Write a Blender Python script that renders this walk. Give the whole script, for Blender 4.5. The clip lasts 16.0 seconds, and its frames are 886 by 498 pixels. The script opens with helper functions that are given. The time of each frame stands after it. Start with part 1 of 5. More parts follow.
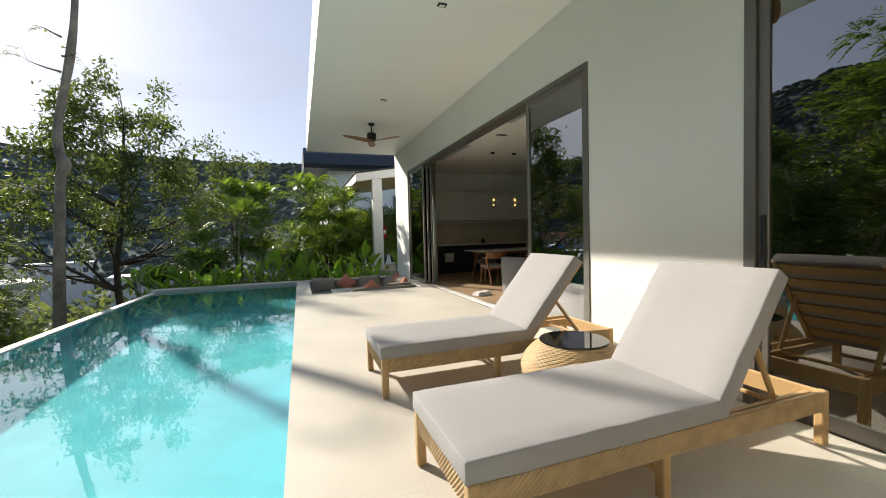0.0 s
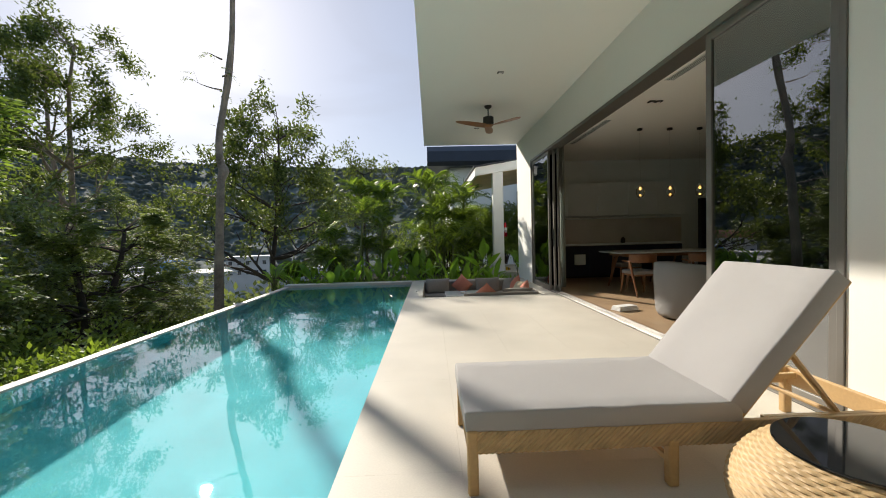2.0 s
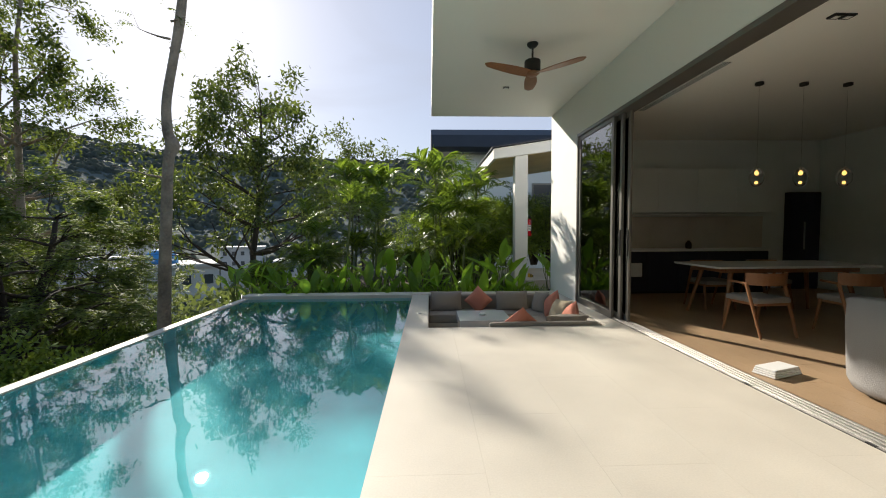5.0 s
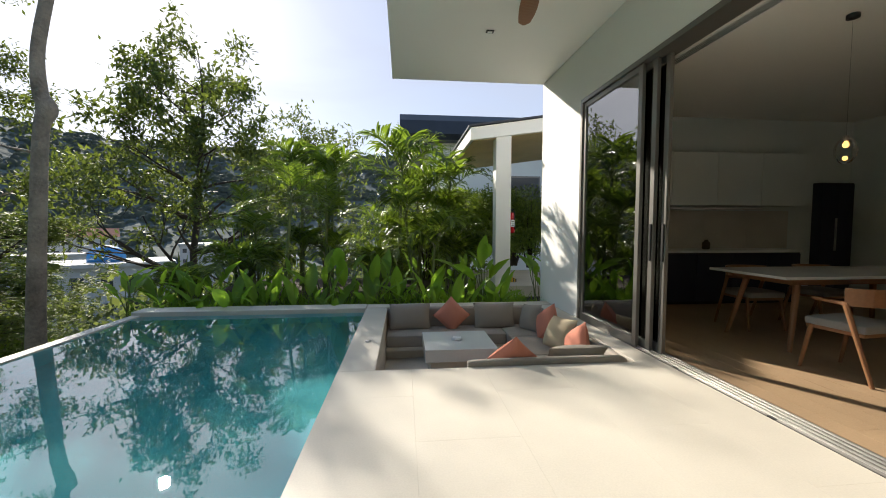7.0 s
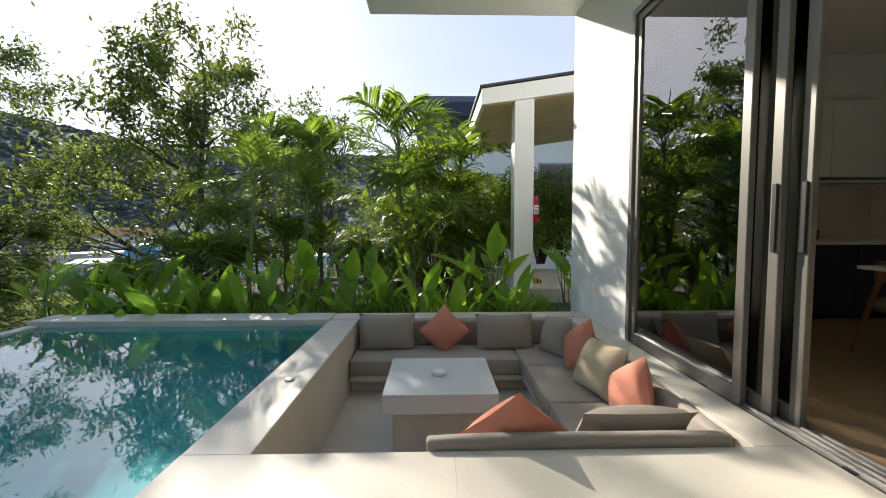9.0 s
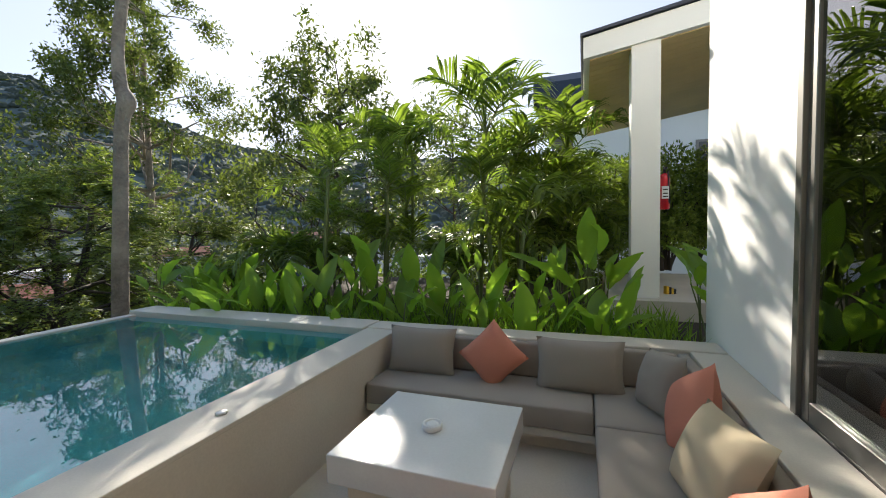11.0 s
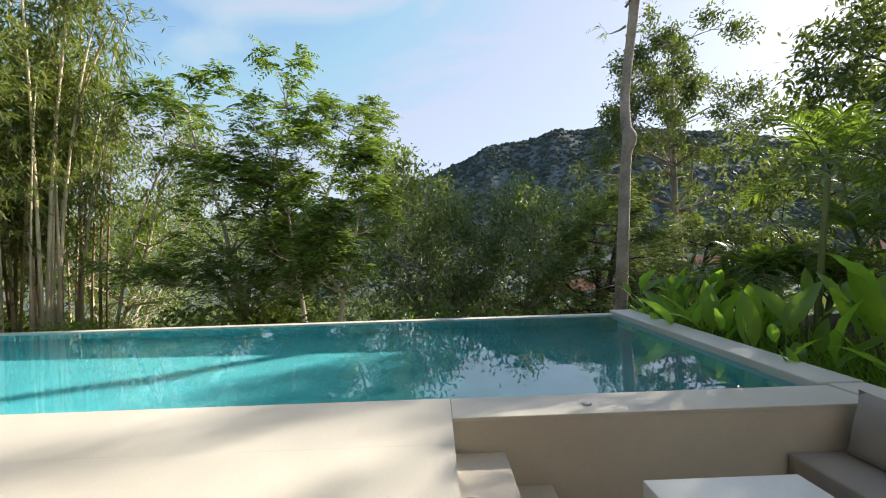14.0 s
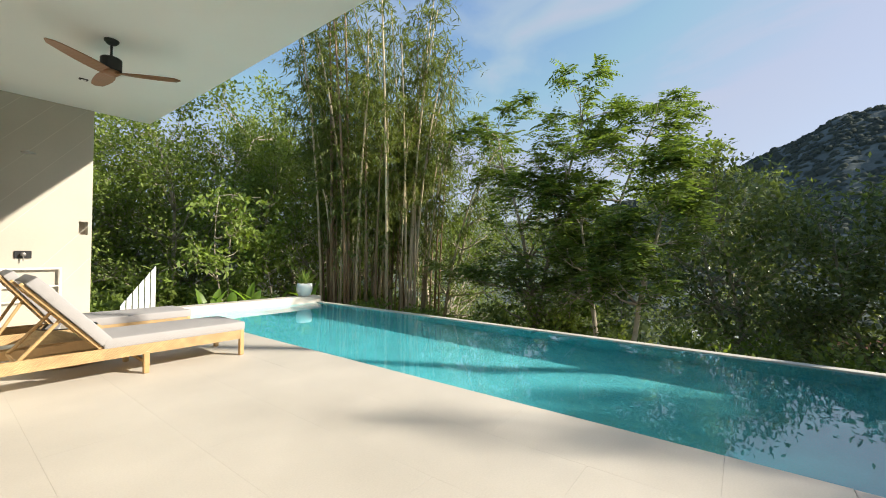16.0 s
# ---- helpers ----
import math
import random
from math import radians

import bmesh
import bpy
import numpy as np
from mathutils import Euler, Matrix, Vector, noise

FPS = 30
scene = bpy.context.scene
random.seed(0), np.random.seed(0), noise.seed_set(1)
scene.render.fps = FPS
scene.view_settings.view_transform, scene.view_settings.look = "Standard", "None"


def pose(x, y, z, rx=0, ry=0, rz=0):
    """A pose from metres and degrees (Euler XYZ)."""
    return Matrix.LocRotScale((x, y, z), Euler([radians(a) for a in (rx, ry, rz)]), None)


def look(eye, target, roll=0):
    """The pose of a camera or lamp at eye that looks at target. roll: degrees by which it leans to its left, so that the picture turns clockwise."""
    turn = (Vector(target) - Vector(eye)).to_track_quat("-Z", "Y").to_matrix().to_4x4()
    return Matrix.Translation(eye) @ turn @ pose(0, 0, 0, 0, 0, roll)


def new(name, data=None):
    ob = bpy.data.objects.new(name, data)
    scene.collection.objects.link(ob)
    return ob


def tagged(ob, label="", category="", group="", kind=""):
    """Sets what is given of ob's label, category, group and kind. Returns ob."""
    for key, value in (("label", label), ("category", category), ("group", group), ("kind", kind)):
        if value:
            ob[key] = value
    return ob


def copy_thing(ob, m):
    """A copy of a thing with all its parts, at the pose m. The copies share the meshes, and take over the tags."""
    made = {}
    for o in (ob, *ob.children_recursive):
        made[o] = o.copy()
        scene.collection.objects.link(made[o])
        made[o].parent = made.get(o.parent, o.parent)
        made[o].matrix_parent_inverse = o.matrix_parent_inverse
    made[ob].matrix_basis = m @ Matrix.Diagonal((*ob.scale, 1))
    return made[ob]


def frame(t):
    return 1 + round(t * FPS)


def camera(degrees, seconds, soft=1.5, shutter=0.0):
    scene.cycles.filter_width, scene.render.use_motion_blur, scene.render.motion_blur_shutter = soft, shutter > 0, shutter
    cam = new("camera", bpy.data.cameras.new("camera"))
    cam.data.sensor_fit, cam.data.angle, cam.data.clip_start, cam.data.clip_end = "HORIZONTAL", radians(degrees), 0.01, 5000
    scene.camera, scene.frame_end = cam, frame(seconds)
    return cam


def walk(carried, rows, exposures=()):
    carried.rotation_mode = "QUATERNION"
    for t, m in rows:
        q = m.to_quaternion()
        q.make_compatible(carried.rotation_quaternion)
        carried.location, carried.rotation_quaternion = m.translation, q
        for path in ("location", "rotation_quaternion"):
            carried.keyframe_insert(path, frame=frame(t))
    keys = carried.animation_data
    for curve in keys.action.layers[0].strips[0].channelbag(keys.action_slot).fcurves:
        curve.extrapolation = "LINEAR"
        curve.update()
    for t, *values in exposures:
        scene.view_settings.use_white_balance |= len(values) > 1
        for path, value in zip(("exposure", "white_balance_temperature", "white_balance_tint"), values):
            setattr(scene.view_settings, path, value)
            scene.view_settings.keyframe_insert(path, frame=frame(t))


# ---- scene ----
cam = camera(96.9, 16.0, 1.0)
PATH = [
    (0, (0.3, 0.531, 1.258), (0.984, 2.409, 1.181), -1.5),
    (0.5, (0.497, 0.719, 1.233), (0.985, 2.657, 1.155), -1.6),
    (1, (0.652, 0.976, 1.218), (0.959, 2.951, 1.142), -1.8),
    (1.5, (0.706, 1.286, 1.223), (0.871, 3.278, 1.15), -1.6),
    (2, (0.706, 1.66, 1.24), (0.769, 3.658, 1.173), -1.5),
    (2.5, (0.625, 2.039, 1.247), (0.657, 4.037, 1.184), -1.0),
    (3, (0.564, 2.449, 1.28), (0.585, 4.448, 1.215), -0.7),
    (3.5, (0.529, 2.92, 1.31), (0.538, 4.919, 1.238), -0.6),
    (6, (0.577, 5.143, 1.347), (0.727, 7.134, 1.236), -0.0),
    (6.5, (0.643, 5.607, 1.333), (0.832, 7.595, 1.22), 0.1),
    (7, (0.769, 6.068, 1.295), (0.971, 8.054, 1.183), 0.1),
    (7.5, (0.879, 6.531, 1.229), (1.081, 8.517, 1.12), 0.1),
    (8, (1.021, 6.956, 1.167), (1.198, 8.945, 1.054), 0.1),
    (10.3, (1.935, 8.593, 1.027), (1.609, 10.562, 0.904), -0.8),
    (10.5, (2.008, 8.707, 1.008), (1.598, 10.661, 0.89), -0.9),
    (11, (2.236, 8.945, 0.985), (1.561, 10.824, 0.878), -1.3),
    (11.5, (2.382, 9.204, 0.958), (1.42, 10.955, 0.873), -1.4),
    (12, (2.522, 9.376, 0.951), (1.283, 10.944, 0.887), -1.4),
    (12.5, (2.668, 9.481, 0.99), (1.149, 10.781, 0.936), -2.1),
    (13, (2.79, 9.545, 1.013), (1.034, 10.501, 0.986), -2.8),
    (13.5, (2.871, 9.557, 1.022), (0.939, 10.075, 1.016), -2.4),
    (14, (2.995, 9.517, 1.069), (0.995, 9.553, 1.071), -1.7),
    (14.5, (3.062, 9.411, 1.087), (1.113, 8.964, 1.099), -0.8),
    (15, (3.162, 9.281, 1.111), (1.332, 8.476, 1.153), 0.5),
    (15.5, (3.209, 9.184, 1.178), (1.511, 8.13, 1.216), 0.3),
    (16, (3.243, 9.111, 1.246), (1.653, 7.899, 1.278), 0.5),
]
walk(cam, [(t, look(eye, target, roll)) for t, eye, target, roll in PATH], [(0, 0.76), (1.0, 0.58), (3.5, 0.58), (7, 0.92), (11, 1.24), (13, 1.22), (14.5, 1.0), (16, 0.8)])

# ---- light ----
SUN_AZ, SUN_EL = radians(-30.5), radians(28.6)   # azimuth from +y towards +x
world = bpy.data.worlds.new("world")
scene.world = world
world.use_nodes = True
wn = world.node_tree.nodes
sky = wn.new("ShaderNodeTexSky")
sky.sky_type = "NISHITA"
sky.sun_disc = False
sky.sun_elevation, sky.sun_rotation = SUN_EL, SUN_AZ
sky.air_density, sky.dust_density, sky.ozone_density = 1.0, 0.8, 2.5
# thin high cloud over the blue
wl = world.node_tree.links
wtc = wn.new("ShaderNodeTexCoord")
wmap = wn.new("ShaderNodeMapping")
wmap.inputs["Scale"].default_value = (1.0, 1.6, 3.2)
wcl = wn.new("ShaderNodeTexNoise")
wcl.inputs["Scale"].default_value, wcl.inputs["Detail"].default_value, wcl.inputs["Distortion"].default_value = 1.6, 8, 0.8
wramp = wn.new("ShaderNodeValToRGB")
wramp.color_ramp.elements[0].position, wramp.color_ramp.elements[1].position = 0.5, 0.85
wramp.color_ramp.elements[1].color = (0.6, 0.6, 0.6, 1)
wmix = wn.new("ShaderNodeMixRGB")
wmix.inputs[2].default_value = (3.4, 3.5, 3.7, 1)
wl.new(wtc.outputs["Generated"], wmap.inputs[0])
wl.new(wmap.outputs[0], wcl.inputs["Vector"])
wl.new(wcl.outputs["Fac"], wramp.inputs[0])
wl.new(wramp.outputs[0], wmix.inputs[0])
wl.new(sky.outputs[0], wmix.inputs[1])
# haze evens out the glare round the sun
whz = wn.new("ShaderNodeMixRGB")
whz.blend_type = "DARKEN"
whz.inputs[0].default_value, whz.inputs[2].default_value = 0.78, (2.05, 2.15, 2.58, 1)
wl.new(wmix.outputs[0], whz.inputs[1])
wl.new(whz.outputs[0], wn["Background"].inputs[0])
wn["Background"].inputs[1].default_value = 0.15
sun_data = bpy.data.lights.new("sun", "SUN")
sun_data.energy, sun_data.angle, sun_data.color = 5.0, radians(1.0), (1.0, 0.915, 0.79)
sun = new("sun", sun_data)
sun_way = Vector((math.sin(SUN_AZ) * math.cos(SUN_EL), math.cos(SUN_AZ) * math.cos(SUN_EL), math.sin(SUN_EL)))
sun.matrix_world = look(sun_way * 60, (0, 0, 0))


# ---- materials ----
def mat(name, color, rough=0.6, metal=0.0, var=0.12, scale=6.0, bump=0.1, fine=60.0, spec=0.5, coat=0.0, deep=0.01):
    """A painted, mineral or plastic surface with two scales of variation and fine relief."""
    m = bpy.data.materials.new(name)
    m.use_nodes = True
    t = m.node_tree
    n, l = t.nodes, t.links
    b = n["Principled BSDF"]
    b.inputs["Roughness"].default_value = rough
    b.inputs["Metallic"].default_value = metal
    b.inputs["Specular IOR Level"].default_value = spec
    b.inputs["Coat Weight"].default_value = coat
    tc = n.new("ShaderNodeTexCoord")
    big = n.new("ShaderNodeTexNoise")
    big.inputs["Scale"].default_value, big.inputs["Detail"].default_value = scale * 0.25, 6
    small = n.new("ShaderNodeTexNoise")
    small.inputs["Scale"].default_value, small.inputs["Detail"].default_value = fine, 4
    l.new(tc.outputs["Object"], big.inputs["Vector"])
    l.new(tc.outputs["Object"], small.inputs["Vector"])
    add = n.new("ShaderNodeMath")
    add.operation = "MULTIPLY_ADD"
    l.new(small.outputs["Fac"], add.inputs[0])
    add.inputs[1].default_value = 0.4
    l.new(big.outputs["Fac"], add.inputs[2])
    ramp = n.new("ShaderNodeValToRGB")
    ramp.color_ramp.elements[0].position, ramp.color_ramp.elements[1].position = 0.4, 1.0
    ramp.color_ramp.elements[0].color = (*[c * (1 - var) for c in color], 1)
    ramp.color_ramp.elements[1].color = (*[min(1, c * (1 + var)) for c in color], 1)
    l.new(add.outputs[0], ramp.inputs[0])
    l.new(ramp.outputs[0], b.inputs["Base Color"])
    if bump:
        bp = n.new("ShaderNodeBump")
        bp.inputs["Strength"].default_value, bp.inputs["Distance"].default_value = bump, deep
        l.new(small.outputs["Fac"], bp.inputs["Height"])
        l.new(bp.outputs[0], b.inputs["Normal"])
    return m


def leaf_mat(name, color, var=0.35, trans=0.45, rough=0.6, spec=0.3):
    """A leaf: two-sided, partly translucent, varied leaf by leaf."""
    m = bpy.data.materials.new(name)
    m.use_nodes = True
    n, l = m.node_tree.nodes, m.node_tree.links
    b = n["Principled BSDF"]
    b.inputs["Roughness"].default_value = rough
    b.inputs["Specular IOR Level"].default_value = spec
    geo = n.new("ShaderNodeNewGeometry")
    ramp = n.new("ShaderNodeValToRGB")
    e = ramp.color_ramp.elements
    e[0].color = (*[c * (1 - var) for c in color], 1)
    e[1].color = (min(1, color[0] * (1 + 1.3 * var)), min(1, color[1] * (1 + var)), color[2] * (1 + 0.2 * var), 1)
    l.new(geo.outputs["Random Per Island"], ramp.inputs[0])
    l.new(ramp.outputs[0], b.inputs["Base Color"])
    tr = n.new("ShaderNodeBsdfTranslucent")
    warm = n.new("ShaderNodeMixRGB")
    warm.blend_type = "MULTIPLY"
    warm.inputs[0].default_value = 1.0
    warm.inputs[2].default_value = (1.3, 1.35, 0.55, 1)
    l.new(ramp.outputs[0], warm.inputs[1])
    l.new(warm.outputs[0], tr.inputs[0])
    mix = n.new("ShaderNodeMixShader")
    mix.inputs[0].default_value = trans
    l.new(b.outputs[0], mix.inputs[1])
    l.new(tr.outputs[0], mix.inputs[2])
    l.new(mix.outputs[0], n["Material Output"].inputs[0])
    return m


def glass_mat(name, tint, rough=0.0, ior=1.45):
    m = bpy.data.materials.new(name)
    m.use_nodes = True
    n, l = m.node_tree.nodes, m.node_tree.links
    n.remove(n["Principled BSDF"])
    gl = n.new("ShaderNodeBsdfGlossy")
    gl.inputs["Roughness"].default_value = rough
    tr = n.new("ShaderNodeBsdfTransparent")
    tr.inputs[0].default_value = (*tint, 1)
    fr = n.new("ShaderNodeFresnel")
    fr.inputs[0].default_value = ior
    mix = n.new("ShaderNodeMixShader")
    l.new(fr.outputs[0], mix.inputs[0])
    l.new(tr.outputs[0], mix.inputs[1])
    l.new(gl.outputs[0], mix.inputs[2])
    l.new(mix.outputs[0], n["Material Output"].inputs[0])
    return m


M_WHITE = mat("white render paint", (0.85, 0.84, 0.80), 0.75, var=0.04, scale=2, bump=0.06, fine=120)
M_SOFFIT = mat("white soffit paint", (0.87, 0.86, 0.81), 0.8, var=0.03, scale=2, bump=0.03, fine=150)
M_DECK = mat("pale cement slab", (0.575, 0.53, 0.455), 0.55, var=0.14, scale=4, bump=0.08, fine=90)
M_PITWALL = mat("trowelled cement", (0.58, 0.52, 0.44), 0.7, var=0.14, scale=5, bump=0.15, fine=70)
M_FRAME = mat("grey bronze aluminium", (0.20, 0.19, 0.175), 0.42, 0.6, var=0.05, bump=0.0)
M_RAIL = mat("brushed aluminium", (0.55, 0.54, 0.52), 0.35, 0.9, var=0.08, bump=0.05)
M_BLACK = mat("black plastic", (0.012, 0.012, 0.013), 0.45, var=0.2, bump=0.0)
M_GLASS = glass_mat("tinted glass", (0.42, 0.52, 0.47), ior=3.3)
M_CLEAR = glass_mat("clear glass", (0.97, 0.98, 0.97), ior=1.25)
M_POOL = mat("turquoise plaster", (0.10, 0.44, 0.50), 0.7, var=0.16, scale=9, bump=0.05)
M_WOODFLOOR = mat("oak floor", (0.37, 0.255, 0.155), 0.4, var=0.2, scale=4)
M_WOODSOFFIT = mat("pale timber soffit", (0.70, 0.51, 0.24), 0.55, var=0.15, scale=5)
M_NAVY = mat("navy lacquer", (0.02, 0.026, 0.05), 0.35, var=0.1, bump=0.0)
M_NAVYROOF = mat("slate blue metal roof", (0.025, 0.032, 0.05), 0.45, 0.1, var=0.15)
M_ROOM = mat("grey wall paint", (0.69, 0.73, 0.72), 0.8, var=0.05)
M_SPLASH = mat("pale splashback", (0.60, 0.55, 0.50), 0.5, var=0.1)
M_CUSH = mat("grey canvas", (0.365, 0.35, 0.345), 0.92, var=0.05, bump=0.35, fine=500)
M_RATTAN = mat("honey rattan", (0.45, 0.31, 0.155), 0.55, var=0.25, scale=40, fine=200)
M_TEAK = mat("honey teak", (0.47, 0.305, 0.135), 0.5, var=0.2, fine=50)
M_SEAT = mat("taupe canvas", (0.32, 0.28, 0.24), 0.92, var=0.08, bump=0.35, fine=500)
M_BEIGE = mat("beige linen", (0.52, 0.43, 0.29), 0.92, var=0.06, bump=0.35, fine=500)
M_CORAL = mat("coral cotton", (0.60, 0.23, 0.155), 0.92, var=0.08, bump=0.35, fine=500)
M_SLAB = mat("polished white concrete", (0.66, 0.67, 0.67), 0.18, var=0.08, bump=0.02)
M_SOIL = mat("damp soil", (0.05, 0.035, 0.022), 0.95, var=0.4, scale=8, bump=0.8, fine=20)
# distance haze is put into this base colour: paler, bluer green
M_HILL = mat("haze-tinted wooded hillside", (0.115, 0.135, 0.12), 0.95, var=0.35, scale=0.12, bump=0.0, fine=0.12, spec=0.1)
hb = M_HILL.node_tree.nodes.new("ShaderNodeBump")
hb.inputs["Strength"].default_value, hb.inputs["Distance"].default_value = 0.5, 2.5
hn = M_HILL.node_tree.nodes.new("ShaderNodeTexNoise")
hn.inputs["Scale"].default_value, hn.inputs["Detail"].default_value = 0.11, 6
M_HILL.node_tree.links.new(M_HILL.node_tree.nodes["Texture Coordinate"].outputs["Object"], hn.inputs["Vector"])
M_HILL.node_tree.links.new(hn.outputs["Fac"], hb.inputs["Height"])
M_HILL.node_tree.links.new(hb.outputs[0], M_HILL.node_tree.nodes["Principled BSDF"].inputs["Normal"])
M_BARK = mat("grey brown bark", (0.30, 0.235, 0.175), 0.9, var=0.5, scale=10, bump=0.8, fine=18, deep=0.04)
M_PALEBARK = mat("pale bark", (0.42, 0.36, 0.27), 0.85, var=0.3, scale=10, bump=0.4, fine=25)
M_DARKBARK = mat("dark bark", (0.06, 0.045, 0.035), 0.9, var=0.3, scale=8, bump=0.6, fine=25)
M_CULM = mat("bamboo culm", (0.60, 0.48, 0.31), 0.5, var=0.45, scale=3, fine=12)
M_OLDCULM = mat("old brown bamboo culm", (0.27, 0.18, 0.10), 0.6, var=0.45, scale=3, fine=12)
M_STEM = mat("green stem", (0.14, 0.17, 0.05), 0.5, var=0.3, scale=8)
M_WALNUT = mat("walnut", (0.26, 0.12, 0.055), 0.4, var=0.25, fine=60)
M_BOUCLE = mat("grey boucle", (0.30, 0.295, 0.29), 0.95, var=0.08, bump=0.9, fine=180)
M_RED = mat("red enamel", (0.55, 0.012, 0.02), 0.25, var=0.05, bump=0.0, coat=0.5)
M_PAPER = mat("white enamel", (0.78, 0.78, 0.76), 0.5, var=0.03, bump=0.02)
M_TILE = mat("sand stone tile", (0.46, 0.42, 0.35), 0.6, var=0.08, scale=4, bump=0.08)
# white of the far houses, darkened in colour for their sunless side
M_FARWALL = mat("shade-dimmed white wall", (0.46, 0.46, 0.46), 0.8, var=0.15, scale=0.6)
M_TERRA = mat("red roof tile", (0.36, 0.12, 0.07), 0.7, var=0.25, scale=3)
M_BLUE = mat("blue dome paint", (0.03, 0.22, 0.50), 0.5, var=0.1)
M_PANE = mat("dark far window", (0.04, 0.05, 0.06), 0.2, var=0.1, bump=0.0)
L_TREE = leaf_mat("broad leaf", (0.19, 0.26, 0.075), trans=0.4)
# darker leaf colour imitates crowns seen against the sun
L_BACK = leaf_mat("backlit dark leaf", (0.11, 0.145, 0.06), trans=0.45)
L_DARK = leaf_mat("dark leaf", (0.165, 0.215, 0.10), trans=0.42, rough=0.42, spec=0.5)
L_COMP = leaf_mat("feathery leaf", (0.155, 0.225, 0.075), trans=0.5)
L_SPREAD = leaf_mat("spreading tree leaf", (0.15, 0.20, 0.075), trans=0.5)
L_BAMBOO = leaf_mat("bamboo leaf", (0.16, 0.20, 0.075))
L_PALM = leaf_mat("palm leaflet", (0.13, 0.195, 0.055), var=0.45, trans=0.56, rough=0.36, spec=0.35)
L_GINGER = leaf_mat("paddle leaf", (0.20, 0.34, 0.07), trans=0.62, rough=0.36, spec=0.4)
L_SHRUB = leaf_mat("shrub leaf", (0.19, 0.27, 0.07), trans=0.38)
# leaf green lightened and greyed to stand in for valley haze
L_FAR = leaf_mat("haze-paled far canopy", (0.12, 0.15, 0.10), trans=0.45, rough=0.9, spec=0.05)
# hill crowns carry the same painted haze, greyed towards blue
L_HILL = leaf_mat("haze-tinted hill canopy", (0.12, 0.14, 0.125), var=0.12, trans=0.5, rough=0.95, spec=0.02)
bulb = bpy.data.materials.new("warm filament")
bulb.use_nodes = True
bulb.node_tree.nodes["Principled BSDF"].inputs["Emission Color"].default_value = (1.0, 0.5, 0.12, 1)
bulb.node_tree.nodes["Principled BSDF"].inputs["Emission Strength"].default_value = 1.2


def water_mat():
    m = bpy.data.materials.new("pool water")
    m.use_nodes = True
    n, l = m.node_tree.nodes, m.node_tree.links
    b = n["Principled BSDF"]
    b.inputs["Base Color"].default_value = (0.72, 0.97, 0.98, 1)
    b.inputs["Roughness"].default_value = 0.0
    b.inputs["IOR"].default_value = 2.05
    b.inputs["Transmission Weight"].default_value = 1.0
    tc = n.new("ShaderNodeTexCoord")
    wv = n.new("ShaderNodeTexNoise")
    wv.inputs["Scale"].default_value, wv.inputs["Detail"].default_value = 3.2, 2.0
    fine = n.new("ShaderNodeTexNoise")
    fine.inputs["Scale"].default_value, fine.inputs["Detail"].default_value = 14.0, 2.0
    mx = n.new("ShaderNodeMath")
    mx.operation = "MULTIPLY_ADD"
    mx.inputs[1].default_value = 0.18
    bp = n.new("ShaderNodeBump")
    bp.inputs["Strength"].default_value, bp.inputs["Distance"].default_value = 0.045, 0.02
    l.new(tc.outputs["Object"], wv.inputs["Vector"])
    l.new(tc.outputs["Object"], fine.inputs["Vector"])
    l.new(fine.outputs["Fac"], mx.inputs[0])
    l.new(wv.outputs["Fac"], mx.inputs[2])
    l.new(mx.outputs[0], bp.inputs["Height"])
    l.new(bp.outputs[0], b.inputs["Normal"])
    return m


M_WATER = water_mat()


# ---- builders ----
def box(bm, x0, y0, z0, x1, y1, z1, bevel=0.0, seg=2, m=None):
    r = bmesh.ops.create_cube(bm, size=1.0)
    vs = r["verts"]
    bmesh.ops.transform(bm, verts=vs, matrix=Matrix.Translation(((x0 + x1) / 2, (y0 + y1) / 2, (z0 + z1) / 2)) @ Matrix.Diagonal((abs(x1 - x0), abs(y1 - y0), abs(z1 - z0), 1)))
    if bevel:
        es = list({e for v in vs for e in v.link_edges})
        out = bmesh.ops.bevel(bm, geom=es, offset=bevel, segments=seg, profile=0.5, affect="EDGES")
        vs = list({v for f in out["faces"] for v in f.verts} | {v for v in vs if v.is_valid})
    if m is not None:
        bmesh.ops.transform(bm, verts=vs, matrix=m)
    return bm


def part(name, bm, material, parent=None, label="", smooth=False):
    me = bpy.data.meshes.new(name)
    bm.to_mesh(me)
    bm.free()
    me.materials.append(material)
    if smooth:
        me.polygons.foreach_set("use_smooth", [True] * len(me.polygons))
    ob = new(name, me)
    if parent is not None:
        ob.parent = parent
    if label:
        ob["label"] = label
    return ob


def block(name, mt, b, parent=None, bevel=0.0, label="", seg=2):
    bm = bmesh.new()
    box(bm, *b, bevel=bevel, seg=seg)
    return part(name, bm, mt, parent, label)


def raw(name, verts, faces, material, parent=None, smooth=False):
    me = bpy.data.meshes.new(name)
    me.from_pydata(verts, [], faces)
    me.materials.append(material)
    if smooth:
        me.polygons.foreach_set("use_smooth", [True] * len(me.polygons))
    me.update()
    ob = new(name, me)
    if parent is not None:
        ob.parent = parent
    return ob


def root(name, x=0.0, y=0.0, z=0.0, rz=0.0):
    ob = new(name)
    ob.empty_display_size = 0.1
    ob.matrix_basis = pose(x, y, z, 0, 0, rz)
    return ob


